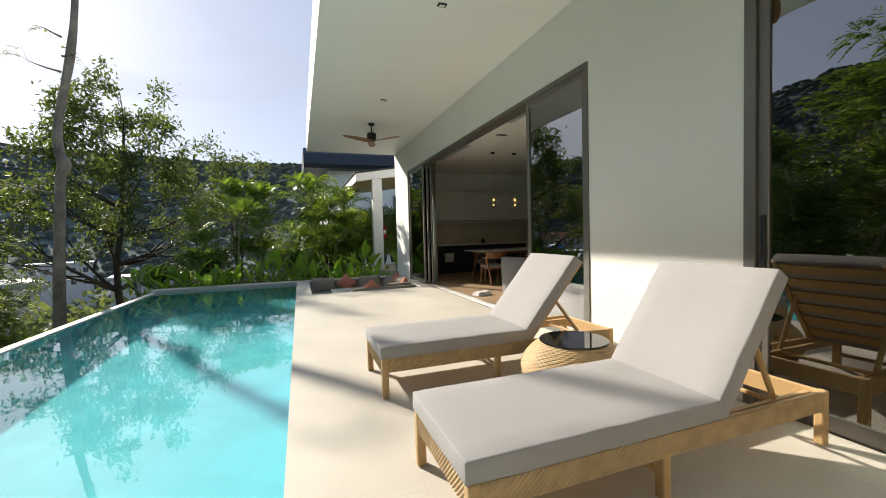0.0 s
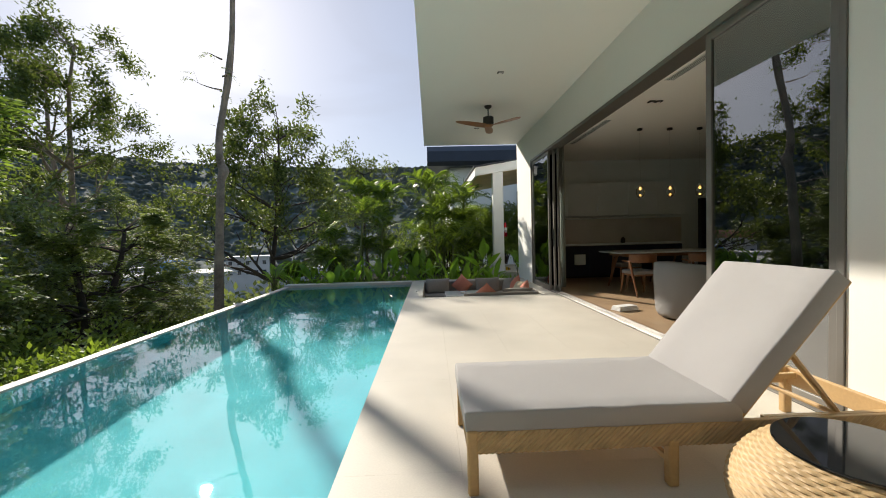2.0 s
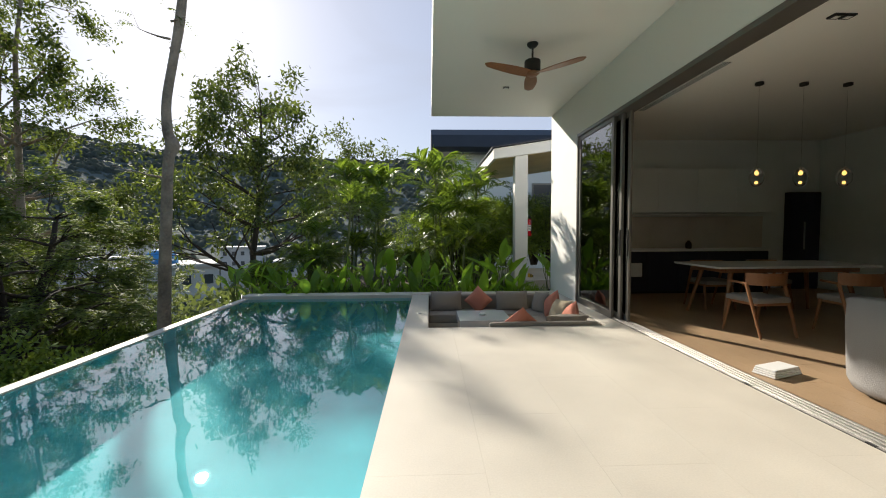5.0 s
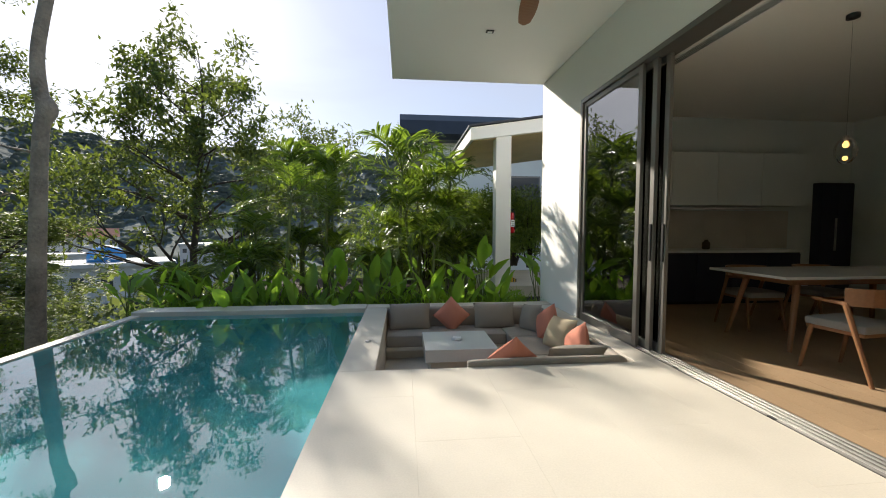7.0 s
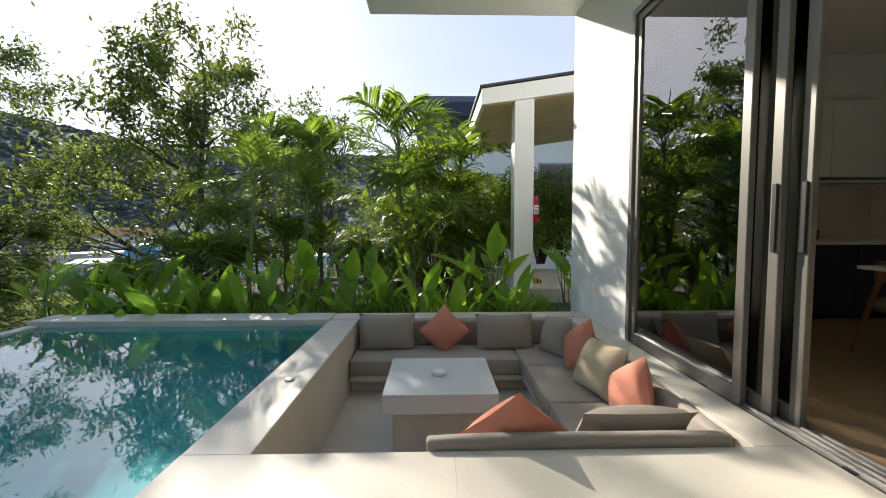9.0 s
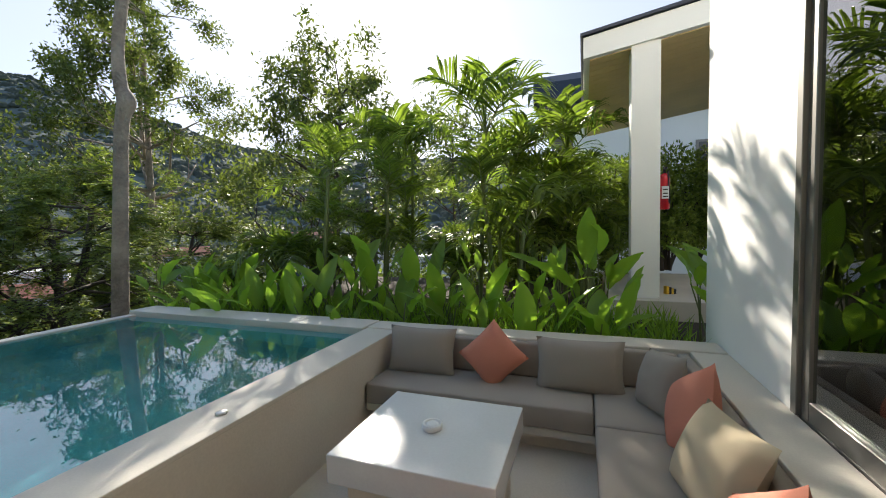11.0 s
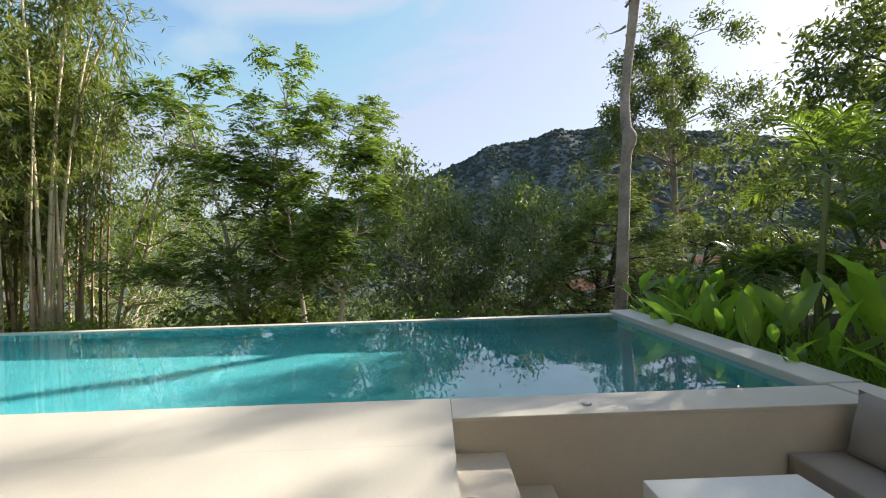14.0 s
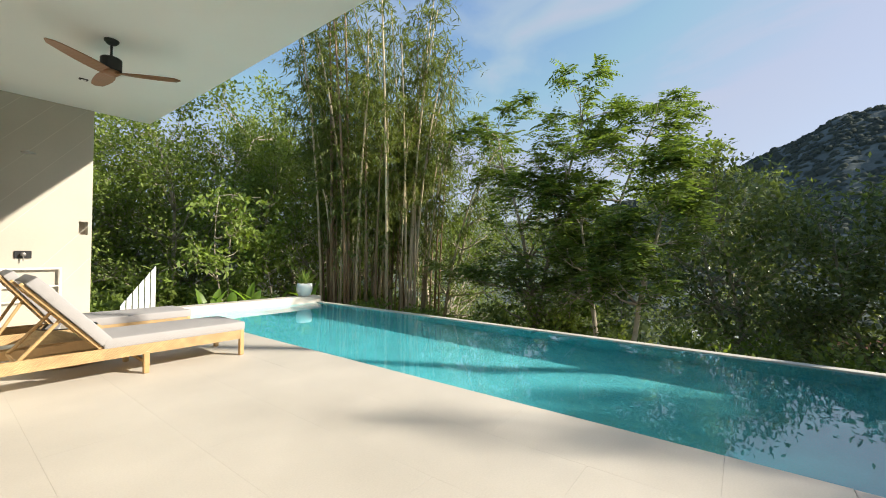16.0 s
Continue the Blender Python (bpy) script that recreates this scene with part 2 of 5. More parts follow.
def tube_data(pts, radii, sides=7):
    """Vertices and faces of a tapered tube along points."""
    vs, fs = [], []
    n = len(pts)
    for i, p in enumerate(pts):
        d = (pts[min(i + 1, n - 1)] - pts[max(i - 1, 0)]).normalized()
        a = d.cross(Vector((0.3, 0.9, 0.1))).normalized()
        b = d.cross(a)
        for k in range(sides):
            w = 2 * math.pi * k / sides
            vs.append(p + (a * math.cos(w) + b * math.sin(w)) * radii[i])
    for i in range(n - 1):
        for k in range(sides):
            q = (k + 1) % sides
            fs.append((i * sides + k, i * sides + q, (i + 1) * sides + q, (i + 1) * sides + k))
    fs.append(tuple(range(sides))[::-1])
    fs.append(tuple((n - 1) * sides + k for k in range(sides)))
    return vs, fs


class Soup:
    """Collects many small pieces into one mesh."""

    def __init__(self):
        self.v, self.f = [], []

    def add(self, vs, fs):
        o = len(self.v)
        self.v.extend(vs)
        self.f.extend(tuple(i + o for i in f) for f in fs)

    def tube(self, pts, radii, sides=6):
        self.add(*tube_data(pts, radii, sides))

    def ob(self, name, material, parent=None, smooth=False):
        return raw(name, self.v, self.f, material, parent, smooth)


def rod(name, a, b, r, material, parent=None, sides=10, r2=None):
    s = Soup()
    s.tube([Vector(a), Vector(b)], [r, r if r2 is None else r2], sides)
    return s.ob(name, material, parent)


def lathe(name, profile, material, parent=None, seg=32, smooth=True):
    vs, fs = [], []
    for r, z in profile:
        for k in range(seg):
            w = 2 * math.pi * k / seg
            vs.append((r * math.cos(w), r * math.sin(w), z))
    for i in range(len(profile) - 1):
        for k in range(seg):
            q = (k + 1) % seg
            fs.append((i * seg + k, i * seg + q, (i + 1) * seg + q, (i + 1) * seg + k))
    fs.append(tuple(range(seg))[::-1])
    fs.append(tuple((len(profile) - 1) * seg + k for k in range(seg)))
    return raw(name, vs, fs, material, parent, smooth)


WX = 3.25      # outer face of the house wall
EX = 0.18      # deck edge at the pool
SZ = 3.81      # soffit
WEIR = -3.12   # inner face of the infinity edge
NP = 12.27     # inner face of the north coping


def struct(name, mt, b, label, cat, bevel=0.0):
    return tagged(block(name, mt, b, None, bevel), label, cat, kind="structure")


# ---- ground and mountains: one sheet out to the horizon ----
RIDGE = [(-180, 4), (-140, 4), (-110, 5), (-98, 7.9), (-95, 8.7), (-89.5, 10.3), (-85.3, 12.0), (-81.5, 13.6), (-76.3, 14.1), (-72.5, 15.2), (-69, 14.8), (-65.8, 15.1), (-58, 13), (-48, 10.5), (-35, 9.2), (-12, 9.3), (0, 9.5), (20, 9), (50, 6), (100, 4), (180, 4)]


def ridge(az):
    for (a0, e0), (a1, e1) in zip(RIDGE, RIDGE[1:]):
        if a0 <= az <= a1:
            return e0 + (e1 - e0) * (az - a0) / (a1 - a0)
    return 4.0


def ground_z(x, y):
    d = math.hypot(min(x - WEIR, 0) if x < 6 else 0, max(y - 17, 0) + max(-1.5 - y, 0))
    return -1.9 - 20 * (1 - math.exp(-max(0.0, d - 0.5) * 0.02))


def terrain_z(x, y, r, az):
    """The height of the land at a bearing and distance from the terrace."""
    z = ground_z(x, y)
    if r > 130:
        top = 1.0 + 540 * math.tan(radians(ridge(az)))
        u = max(0.0, min(1.0, (r - 140) / 400))
        up = u * u * (3 - 2 * u) if r <= 560 else max(0.0, 1 - (r - 560) / 400)
        fold = 1 + 0.22 * noise.noise(Vector((x * 0.006, y * 0.006, 3))) * (1 - u) * 2
        z += (top - z) * min(1.0, up * fold) if up < 1 else top - z
        z += 3.0 * noise.noise(Vector((x * 0.045, y * 0.045, 0))) + 2.2 * noise.noise(Vector((x * 0.12, y * 0.12, 7)))
    return z


AZ, RR = 720, [0, 8, 14, 20, 28, 38, 50, 65, 85, 110, 140, 170, 200, 235, 270, 300, 330, 360, 390, 420, 445, 470, 490, 510, 530, 550, 575, 610, 700, 1200, 3000]
vs, fs = [], []
for r in RR:
    for k in range(AZ):
        az = -180 + 360 * k / AZ
        x, y = 2.5 + r * math.sin(radians(az)), 9.0 + r * math.cos(radians(az))
        vs.append((x, y, terrain_z(x, y, r, az)))
for i in range(1, len(RR) - 1):
    for k in range(AZ):
        q = (k + 1) % AZ
        fs.append((i * AZ + k, i * AZ + q, (i + 1) * AZ + q, (i + 1) * AZ + k))
fs.append(tuple(AZ + k for k in range(AZ)))
tagged(raw("ground", vs, fs, M_HILL, None, True), "wooded valley rising to forested mountains, its green paled for haze", "ground", kind="structure")

# ---- pool ----
PD = -1.25
struct("pool_floor", M_POOL, (WEIR - 0.2, -0.3, PD - 0.2, EX, 12.4, PD), "turquoise plaster pool floor", "pool floor")
struct("pool_wall_east", M_POOL, (EX - 0.008, 0.0, PD, EX + 0.004, NP, -0.05), "turquoise plaster pool wall", "pool wall")
struct("pool_wall_north", M_POOL, (WEIR, NP - 0.012, PD, EX - 0.01, NP - 0.004, -0.13), "turquoise plaster pool wall", "pool wall")
struct("pool_wall_south", M_POOL, (WEIR, 0.004, PD, EX - 0.01, 0.012, -0.1), "turquoise plaster pool wall", "pool wall")
struct("pool_wall_west", M_POOL, (WEIR + 0.004, 0.014, PD, WEIR + 0.012, NP - 0.014, -0.07), "turquoise plaster pool wall", "pool wall")
struct("pool_weir", M_DECK, (WEIR - 0.14, -0.02, -1.9, WEIR, NP + 0.02, -0.028), "pale cement infinity edge of the pool", "pool edge", 0.008)
struct("pool_coping_north", M_DECK, (WEIR - 0.14, NP, -1.9, EX, 12.62, 0.02), "pale cement pool coping", "coping", 0.012)
struct("pool_coping_south", M_DECK, (WEIR - 0.14, -0.34, -1.9, 1.42, 0.0, 0.13), "pale cement pool coping", "coping", 0.012)
bm = bmesh.new()
bmesh.ops.create_grid(bm, x_segments=2, y_segments=2, size=0.5, matrix=Matrix.Translation(((WEIR + EX) / 2, NP / 2, -0.045)) @ Matrix.Diagonal((EX - WEIR, NP, 1, 1)))
water = tagged(part("water", bm, M_WATER), "still clear turquoise pool water", "water", kind="structure")
water.visible_shadow = False

# ---- deck ----
deck = struct("deck_base", M_DECK, (EX + 0.006, 0.0, -0.5, WX - 0.002, 9.58, -0.012), "pale cement pool deck of large slabs", "deck")
PITX0, PITX1, PITY0, PITY1, PITZ = 0.51, 3.0, 9.59, 12.35, -0.66
struct("pit_wall_west", M_PITWALL, (EX + 0.004, PITY0, -1.9, PITX0, 12.34, -0.004), "cement wall between the pool and the lounge pit", "wall")
struct("pit_wall_south", M_PITWALL, (PITX0, PITY0 - 0.12, -1.2, WX - 0.004, PITY0, -0.022), "cement wall of the lounge pit", "wall")
struct("pit_wall_east", M_PITWALL, (PITX1, PITY0 + 0.004, -1.2, WX - 0.006, 12.34, -0.004), "cement wall of the lounge pit", "wall")
struct("pit_wall_north", M_PITWALL, (EX + 0.004, 12.345, -1.9, WX - 0.008, 12.62, 0.012), "cement wall behind the lounge pit", "wall", 0.01)
struct("pit_floor", M_PITWALL, (PITX0 - 0.05, PITY0 - 0.05, PITZ - 0.2, PITX1 + 0.05, PITY1 + 0.05, PITZ), "cement floor of the sunken lounge", "floor")
struct("pit_step_1", M_PITWALL, (PITX0 + 0.003, PITY0 + 0.003, PITZ, 1.30, PITY0 + 0.62, -0.44), "cement step into the lounge pit", "step", 0.008)
struct("pit_step_2", M_PITWALL, (PITX0 + 0.005, PITY0 + 0.004, -0.44, 1.298, PITY0 + 0.33, -0.22), "cement step into the lounge pit", "step", 0.008)

# ---- house shell ----
struct("wall_corner", M_WHITE, (WX, 11.42, -0.4, WX + 0.28, 12.95, SZ), "white rendered house wall", "wall")
struct("wall_pier", M_WHITE, (WX, 2.41, -0.4, WX + 0.28, 3.98, SZ), "white rendered house wall", "wall")
struct("wall_lintel", M_WHITE, (WX, 3.98, 3.06, WX + 0.28, 11.42, SZ), "white rendered house wall above the doors", "wall")
struct("wall_lintel_south", M_WHITE, (WX, -0.24, 3.06, WX + 0.28, 2.41, SZ), "white rendered house wall above the doors", "wall")
struct("soffit", M_SOFFIT, (0.6, -0.29, SZ + 0.003, WX + 0.28, 12.955, SZ + 0.75), "white painted terrace ceiling", "ceiling")
struct("roof", M_SOFFIT, (WX + 0.284, -0.29, SZ + 0.3, 9.6, 12.955, SZ + 0.75), "white flat roof", "roof")
NX0, NX1, NZ0, NZ1, NB = 1.505, 1.625, 1.56, 1.79, -0.44
tagged(raw("wall_shower", [(1.45, -0.26, -0.4), (WX - 0.003, -0.26, -0.4), (WX - 0.003, -0.26, SZ), (1.45, -0.26, SZ), (NX0, -0.26, NZ0), (NX1, -0.26, NZ0), (NX1, -0.26, NZ1), (NX0, -0.26, NZ1),
                           (NX0, NB, NZ0), (NX1, NB, NZ0), (NX1, NB, NZ1), (NX0, NB, NZ1), (1.45, -0.52, -0.4), (WX - 0.003, -0.52, -0.4), (WX - 0.003, -0.52, SZ), (1.45, -0.52, SZ)],
           [(0, 4, 5, 1), (1, 5, 6, 2), (2, 6, 7, 3), (3, 7, 4, 0), (4, 8, 9, 5), (5, 9, 10, 6), (6, 10, 11, 7), (7, 11, 8, 4), (8, 11, 10, 9), (0, 1, 13, 12), (1, 2, 14, 13), (2, 3, 15, 14), (3, 0, 12, 15), (12, 13, 14, 15)], M_TILE),
       "sand coloured shower wall with a small square niche", "wall", kind="structure")
floor_in = struct("floor", M_WOODFLOOR, (WX + 0.002, -0.5, -0.4, 9.4, 12.93, -0.03), "oak plank floor of the living room", "floor")
struct("ceiling", M_SOFFIT, (WX + 0.284, -0.5, 3.27, 9.4, 12.93, 3.5), "painted room ceiling", "ceiling")
struct("wall_north", M_ROOM, (WX + 0.284, 12.75, -0.03, 9.4, 12.93, 3.268), "grey beige kitchen wall", "wall")
struct("wall_east", M_ROOM, (9.2, -0.5, -0.03, 9.4, 12.745, 3.268), "grey beige living room wall", "wall")
struct("wall_between", M_ROOM, (WX + 0.284, 3.1, -0.03, 9.196, 3.25, 3.268), "grey beige wall between rooms", "wall")
struct("wall_south", M_ROOM, (WX + 0.002, -0.5, -0.03, 9.196, -0.3, 3.268), "grey beige bedroom wall", "wall")
struct("door_1", M_NAVY, (9.16, 10.2, -0.03, 9.197, 11.3, 2.75), "dark closed interior door", "door")

# oak boards
for row in range(12):
    y0 = 3.26
    x0 = WX + 0.21 + row * 0.18
    off = (row * 0.73) % 1.9
    y = y0 - off
    while y < 12.74:
        a, b = max(y, y0), min(y + 1.9, 12.74)
        if b - a > 0.1:
            bm = bmesh.new()
            box(bm, x0, a + 0.001, -0.03, x0 + 0.178, b - 0.001, -0.002)
            part("plank", bm, M_WOODFLOOR, floor_in)
        y += 1.9
bm = bmesh.new()
box(bm, WX + 0.21 + 12 * 0.18, 3.26, -0.03, 9.19, 12.74, -0.003)
part("planks_far", bm, M_WOODFLOOR, floor_in)

# deck slabs, staggered column by column
for c in range(5):
    x1 = min(EX + 0.66 * (c + 1), WX - 0.003)
    x0 = EX if c == 0 else EX + 0.66 * c + 0.0007
    y = 9.02 - 0.648 * c + 1.335 * 4
    rows = []
    while y > -0.1:
        rows.append((max(y - 1.335, 0.0), min(y, 9.587)))
        y -= 1.335
    for a, b in rows:
        if b - a > 0.05:
            bm = bmesh.new()
            box(bm, x0, a + 0.0004, -0.03, x1, b - 0.0004, 0.0)
            part("slab", bm, M_DECK, deck)
# capping round the pit
struct("pit_cap_west", M_DECK, (EX, PITY0 - 0.002, -0.03, PITX0 + 0.004, 12.343, 0.0), "pale cement capping beside the pool", "capping", 0.006)
struct("pit_cap_east", M_DECK, (PITX1 - 0.004, PITY0 - 0.002, -0.03, WX - 0.002, 12.343, 0.0), "pale cement capping beside the glass doors", "capping", 0.006)
struct("planter_bed", M_SOIL, (WEIR - 0.6, 12.62, -2.2, 6.0, 18.0, -0.25), "damp dark soil planting bed", "soil")


# ---- sliding doors ----
def glass_panel(name, x, y0, y1, z1, label, handle=None):
    r = root(name, x, 0, 0)
    w = 0.07
    for nm, b in (("stile", (-0.02, y0, 0.0, 0.02, y0 + w, z1)), ("stile", (-0.02, y1 - w, 0.0, 0.02, y1, z1)),
                  ("top_rail", (-0.019, y0 + w, z1 - w, 0.019, y1 - w, z1)), ("bottom_rail", (-0.019, y0 + w, 0.0, 0.019, y1 - w, 0.1))):
        block(nm, M_FRAME, b, r, 0.004, seg=1)
    block("pane", M_GLASS, (-0.004, y0 + w - 0.005, 0.095, 0.004, y1 - w + 0.005, z1 - w + 0.005), r).visible_shadow = False
    if handle:
        block("handle", M_BLACK, (-0.034, handle - 0.016, 0.95, -0.02, handle + 0.016, 1.33), r, 0.004, "black recessed pull handle", seg=1)
    return tagged(r, label, "sliding door", kind="structure")


fr = root("door_frame", 0, 0, 0)
block("head", M_FRAME, (WX - 0.012, 3.984, 3.0, WX + 0.22, 11.416, 3.058), fr, 0.004)
block("jamb", M_FRAME, (WX - 0.012, 11.36, 0.0, WX + 0.22, 11.418, 3.0), fr, 0.004)
block("jamb", M_FRAME, (WX - 0.012, 3.982, 0.0, WX + 0.22, 4.03, 3.0), fr, 0.004)
block("sill", M_FRAME, (WX + 0.004, 4.03, -0.03, WX + 0.205, 11.36, 0.004), fr)
for k in range(4):
    block("track", M_RAIL, (WX + 0.035 + 0.045 * k, 4.03, 0.004, WX + 0.047 + 0.045 * k, 11.36, 0.018), fr)
for k in range(7):
    block("drain_slot", M_BLACK, (WX + 0.003, 4.6 + k * 0.95, -0.002, WX + 0.02, 4.66 + k * 0.95, 0.008), fr)
tagged(fr, "grey bronze aluminium frame of the wide sliding doors", "door frame", kind="structure")
LAB = "tinted glass sliding door panel slid aside, grey aluminium frame"
glass_panel("door_2", WX + 0.03, 10.02, 11.36, 3.0, LAB)
glass_panel("door_3", WX + 0.085, 9.86, 11.30, 3.0, LAB, 9.89)
glass_panel("door_4", WX + 0.14, 9.74, 11.24, 3.0, LAB, 9.77)
glass_panel("door_5", WX + 0.03, 4.03, 5.22, 3.0, LAB)
glass_panel("door_6", WX + 0.085, 4.08, 5.16, 3.0, LAB)
f2 = root("door_frame_bedroom", 0, 0, 0)
block("head", M_FRAME, (WX - 0.012, -0.236, 3.0, WX + 0.22, 2.402, 3.058), f2, 0.004)
block("jamb", M_FRAME, (WX - 0.012, 2.33, 0.0, WX + 0.22, 2.408, 3.0), f2, 0.004)
block("jamb", M_FRAME, (WX - 0.012, -0.238, 0.0, WX + 0.22, -0.18, 3.0), f2, 0.004)
block("sill", M_FRAME, (WX + 0.004, -0.18, -0.03, WX + 0.205, 2.33, 0.004), f2)
for k in range(3):
    block("track", M_RAIL, (WX + 0.035 + 0.045 * k, -0.18, 0.004, WX + 0.047 + 0.045 * k, 2.33, 0.018), f2)
tagged(f2, "grey bronze aluminium frame of the bedroom doors", "door frame", kind="structure")
glass_panel("door_7", WX + 0.03, 1.05, 2.33, 3.0, "closed tinted glass bedroom door panel, grey aluminium frame", 2.29)
glass_panel("door_8", WX + 0.085, -0.18, 1.12, 3.0, "closed tinted glass bedroom door panel, grey aluminium frame")


# ---- loungers ----
def weave_strip(name, p0, u, v, nu, nv, depth, mt, parent):
    """A woven rattan face from p0 along u and v, its strands raised and sunk in turn."""
    n = u.cross(v).normalized()
    vs, fs = [], []
    for i in range(nu + 1):
        for j in range(nv + 1):
            d = depth * (1 if (i + j) % 2 else -1)
            vs.append(p0 + u * (i / nu) + v * (j / nv) + n * d)
    for i in range(nu):
        for j in range(nv):
            a = i * (nv + 1) + j
            fs.append((a, a + nv + 1, a + nv + 2, a + 1))
    return raw(name, vs, fs, mt, parent)


def cushion(name, sx, sy, sz, mt, parent, m, puff=0.012, label="", rnd=0.02):
    """A stuffed block with rounded edges and slightly domed, uneven faces."""
    half = (sx / 2, sy / 2, sz / 2)
    rnd = min(rnd, sz * 0.42)

    def marks(h, n):
        inner = h - rnd
        return [-h, -h + rnd * 0.3] + [-inner + 2 * inner * k / n for k in range(n + 1)] + [h - rnd * 0.3, h]

    grids = [marks(half[0], max(3, int(sx / 0.12))), marks(half[1], max(3, int(sy / 0.12))), marks(half[2], 1)]
    index, vs, fs = {}, [], []

    def vert(p):
        key = tuple(round(c, 5) for c in p)
        if key not in index:
            q = Vector([max(-h + rnd, min(h - rnd, c)) for c, h in zip(p, half)])
            d = Vector(p) - q
            w = q + d.normalized() * rnd if d.length > 1e-6 else Vector(p)
            a, b = w.x / half[0], w.y / half[1]
            w.z += (1 if w.z > 0 else -1) * puff * max(0, 1 - a ** 4) * max(0, 1 - b ** 4)
            w += Vector((1, 1, 1)) * 0.004 * noise.noise(w * 6)
            index[key] = len(vs)
            vs.append(m @ w)
        return index[key]

    for ax in range(3):
        u, v = [k for k in range(3) if k != ax]
        for sgn in (-1, 1):
            for i in range(len(grids[u]) - 1):
                for k in range(len(grids[v]) - 1):
                    quad = []
                    for a, b in ((i, k), (i + 1, k), (i + 1, k + 1), (i, k + 1)):
                        p = [0, 0, 0]
                        p[ax], p[u], p[v] = sgn * half[ax], grids[u][a], grids[v][b]
                        quad.append(vert(p))
                    fs.append(tuple(quad if (sgn > 0) == (ax != 1) else quad[::-1]))
    o = raw(name, vs, fs, mt, parent, True)
    if label:
        o["label"] = label
    return o


def lounger(hx, lean, back):
    """A lounger whose feet end lies at x 0 and head at x 2.24, 0.75 wide; its back is hinged at hx and raised by lean."""
    r = root("sun_lounger")
    L, W, z0, z1 = 2.24, 0.75, 0.20, 0.31
    for y, sgn in ((0.0, 1), (W, -1)):
        block("side_rail", M_TEAK, (0.02, y + sgn * 0.012, z0, L - 0.02, y + sgn * 0.04, z1), r, 0.006)
        yo = y + sgn * 0.008
        u, v = Vector((L - 0.1, 0, 0)), Vector((0, 0, z1 - z0 - 0.004))
        if sgn < 0:
            weave_strip("rattan_weave", Vector((L - 0.05, yo, z0 + 0.002)), -u, v, 150, 8, 0.003, M_RATTAN, r)
        else:
            weave_strip("rattan_weave", Vector((0.05, yo, z0 + 0.002)), u, v, 150, 8, 0.003, M_RATTAN, r)
    block("end_rail", M_TEAK, (0.012, 0.04, z0, 0.04, W - 0.04, z1), r, 0.006)
    block("end_rail", M_TEAK, (L - 0.04, 0.04, z0, L - 0.012, W - 0.04, z1), r, 0.006)
    weave_strip("rattan_weave", Vector((0.008, W - 0.05, z0 + 0.002)), Vector((0, -(W - 0.1), 0)), Vector((0, 0, z1 - z0 - 0.004)), 52, 8, 0.003, M_RATTAN, r)
    for x in (0.03, 1.0, L - 0.03):
        for y in (0.03, W - 0.03):
            block("leg", M_TEAK, (x - 0.026, y - 0.026, 0, x + 0.026, y + 0.026, z1 + (0.004 if x != 1.0 else -0.08)), r, 0.01)
    block("stretcher", M_TEAK, (0.985, 0.04, 0.10, 1.015, W - 0.04, 0.13), r, 0.006)
    for k in range(9):
        x = 0.12 + k * 0.14
        block("slat", M_TEAK, (x, 0.04, z1 - 0.03, x + 0.09, W - 0.04, z1 - 0.008), r)
    cushion("mattress", hx + 0.005, W - 0.02, 0.1, M_CUSH, r, Matrix.Translation((hx / 2 - 0.0025, W / 2, z1 + 0.045)), 0.004, "grey canvas mattress cushion", 0.011)
    ang = radians(-lean)
    hinge = Matrix.Translation((hx, W / 2, z1 + 0.01)) @ Matrix.Rotation(ang, 4, "Y")
    cushion("back_cushion", back, W - 0.02, 0.1, M_CUSH, r, hinge @ Matrix.Translation((back / 2 + 0.02, 0, 0.055)), 0.004, "grey canvas back cushion", 0.011)
    for y in (-W / 2 + 0.06, W / 2 - 0.06):
        bm = bmesh.new()
        box(bm, 0.0, y - 0.018, -0.03, back + 0.04, y + 0.018, 0.0, bevel=0.006, m=hinge)
        part("back_frame_bar", bm, M_TEAK, r)
    for k in range(6):
        bm = bmesh.new()
        box(bm, 0.05 + k * 0.132, -W / 2 + 0.08, -0.02, 0.125 + k * 0.132, W / 2 - 0.08, -0.005, m=hinge)
        part("back_slat", bm, M_TEAK, r)
    for y in (0.1, W - 0.1):
        rod("prop", (hx + 0.28, y, z1 + 0.28 * math.tan(radians(lean))), (1.92, y, z1 - 0.04), 0.016, M_TEAK, r, 8)
        block("prop_rack", M_TEAK, (1.5, y - 0.03, z1 - 0.05, 2.19, y - 0.005, z1 - 0.015), r)
    rod("prop_bar", (1.92, 0.06, z1 - 0.04), (1.92, W - 0.06, z1 - 0.04), 0.014, M_TEAK, r, 8)
    return tagged(r, "honey rattan sun lounger with raised back and grey cushions", "sun lounger", "sun loungers on the deck")


lounger(1.425, 54.5, 0.78).matrix_basis = pose(0.85, 1.84, 0)
lounger(1.345, 50, 0.82).matrix_basis = pose(0.85, 3.47, 0)

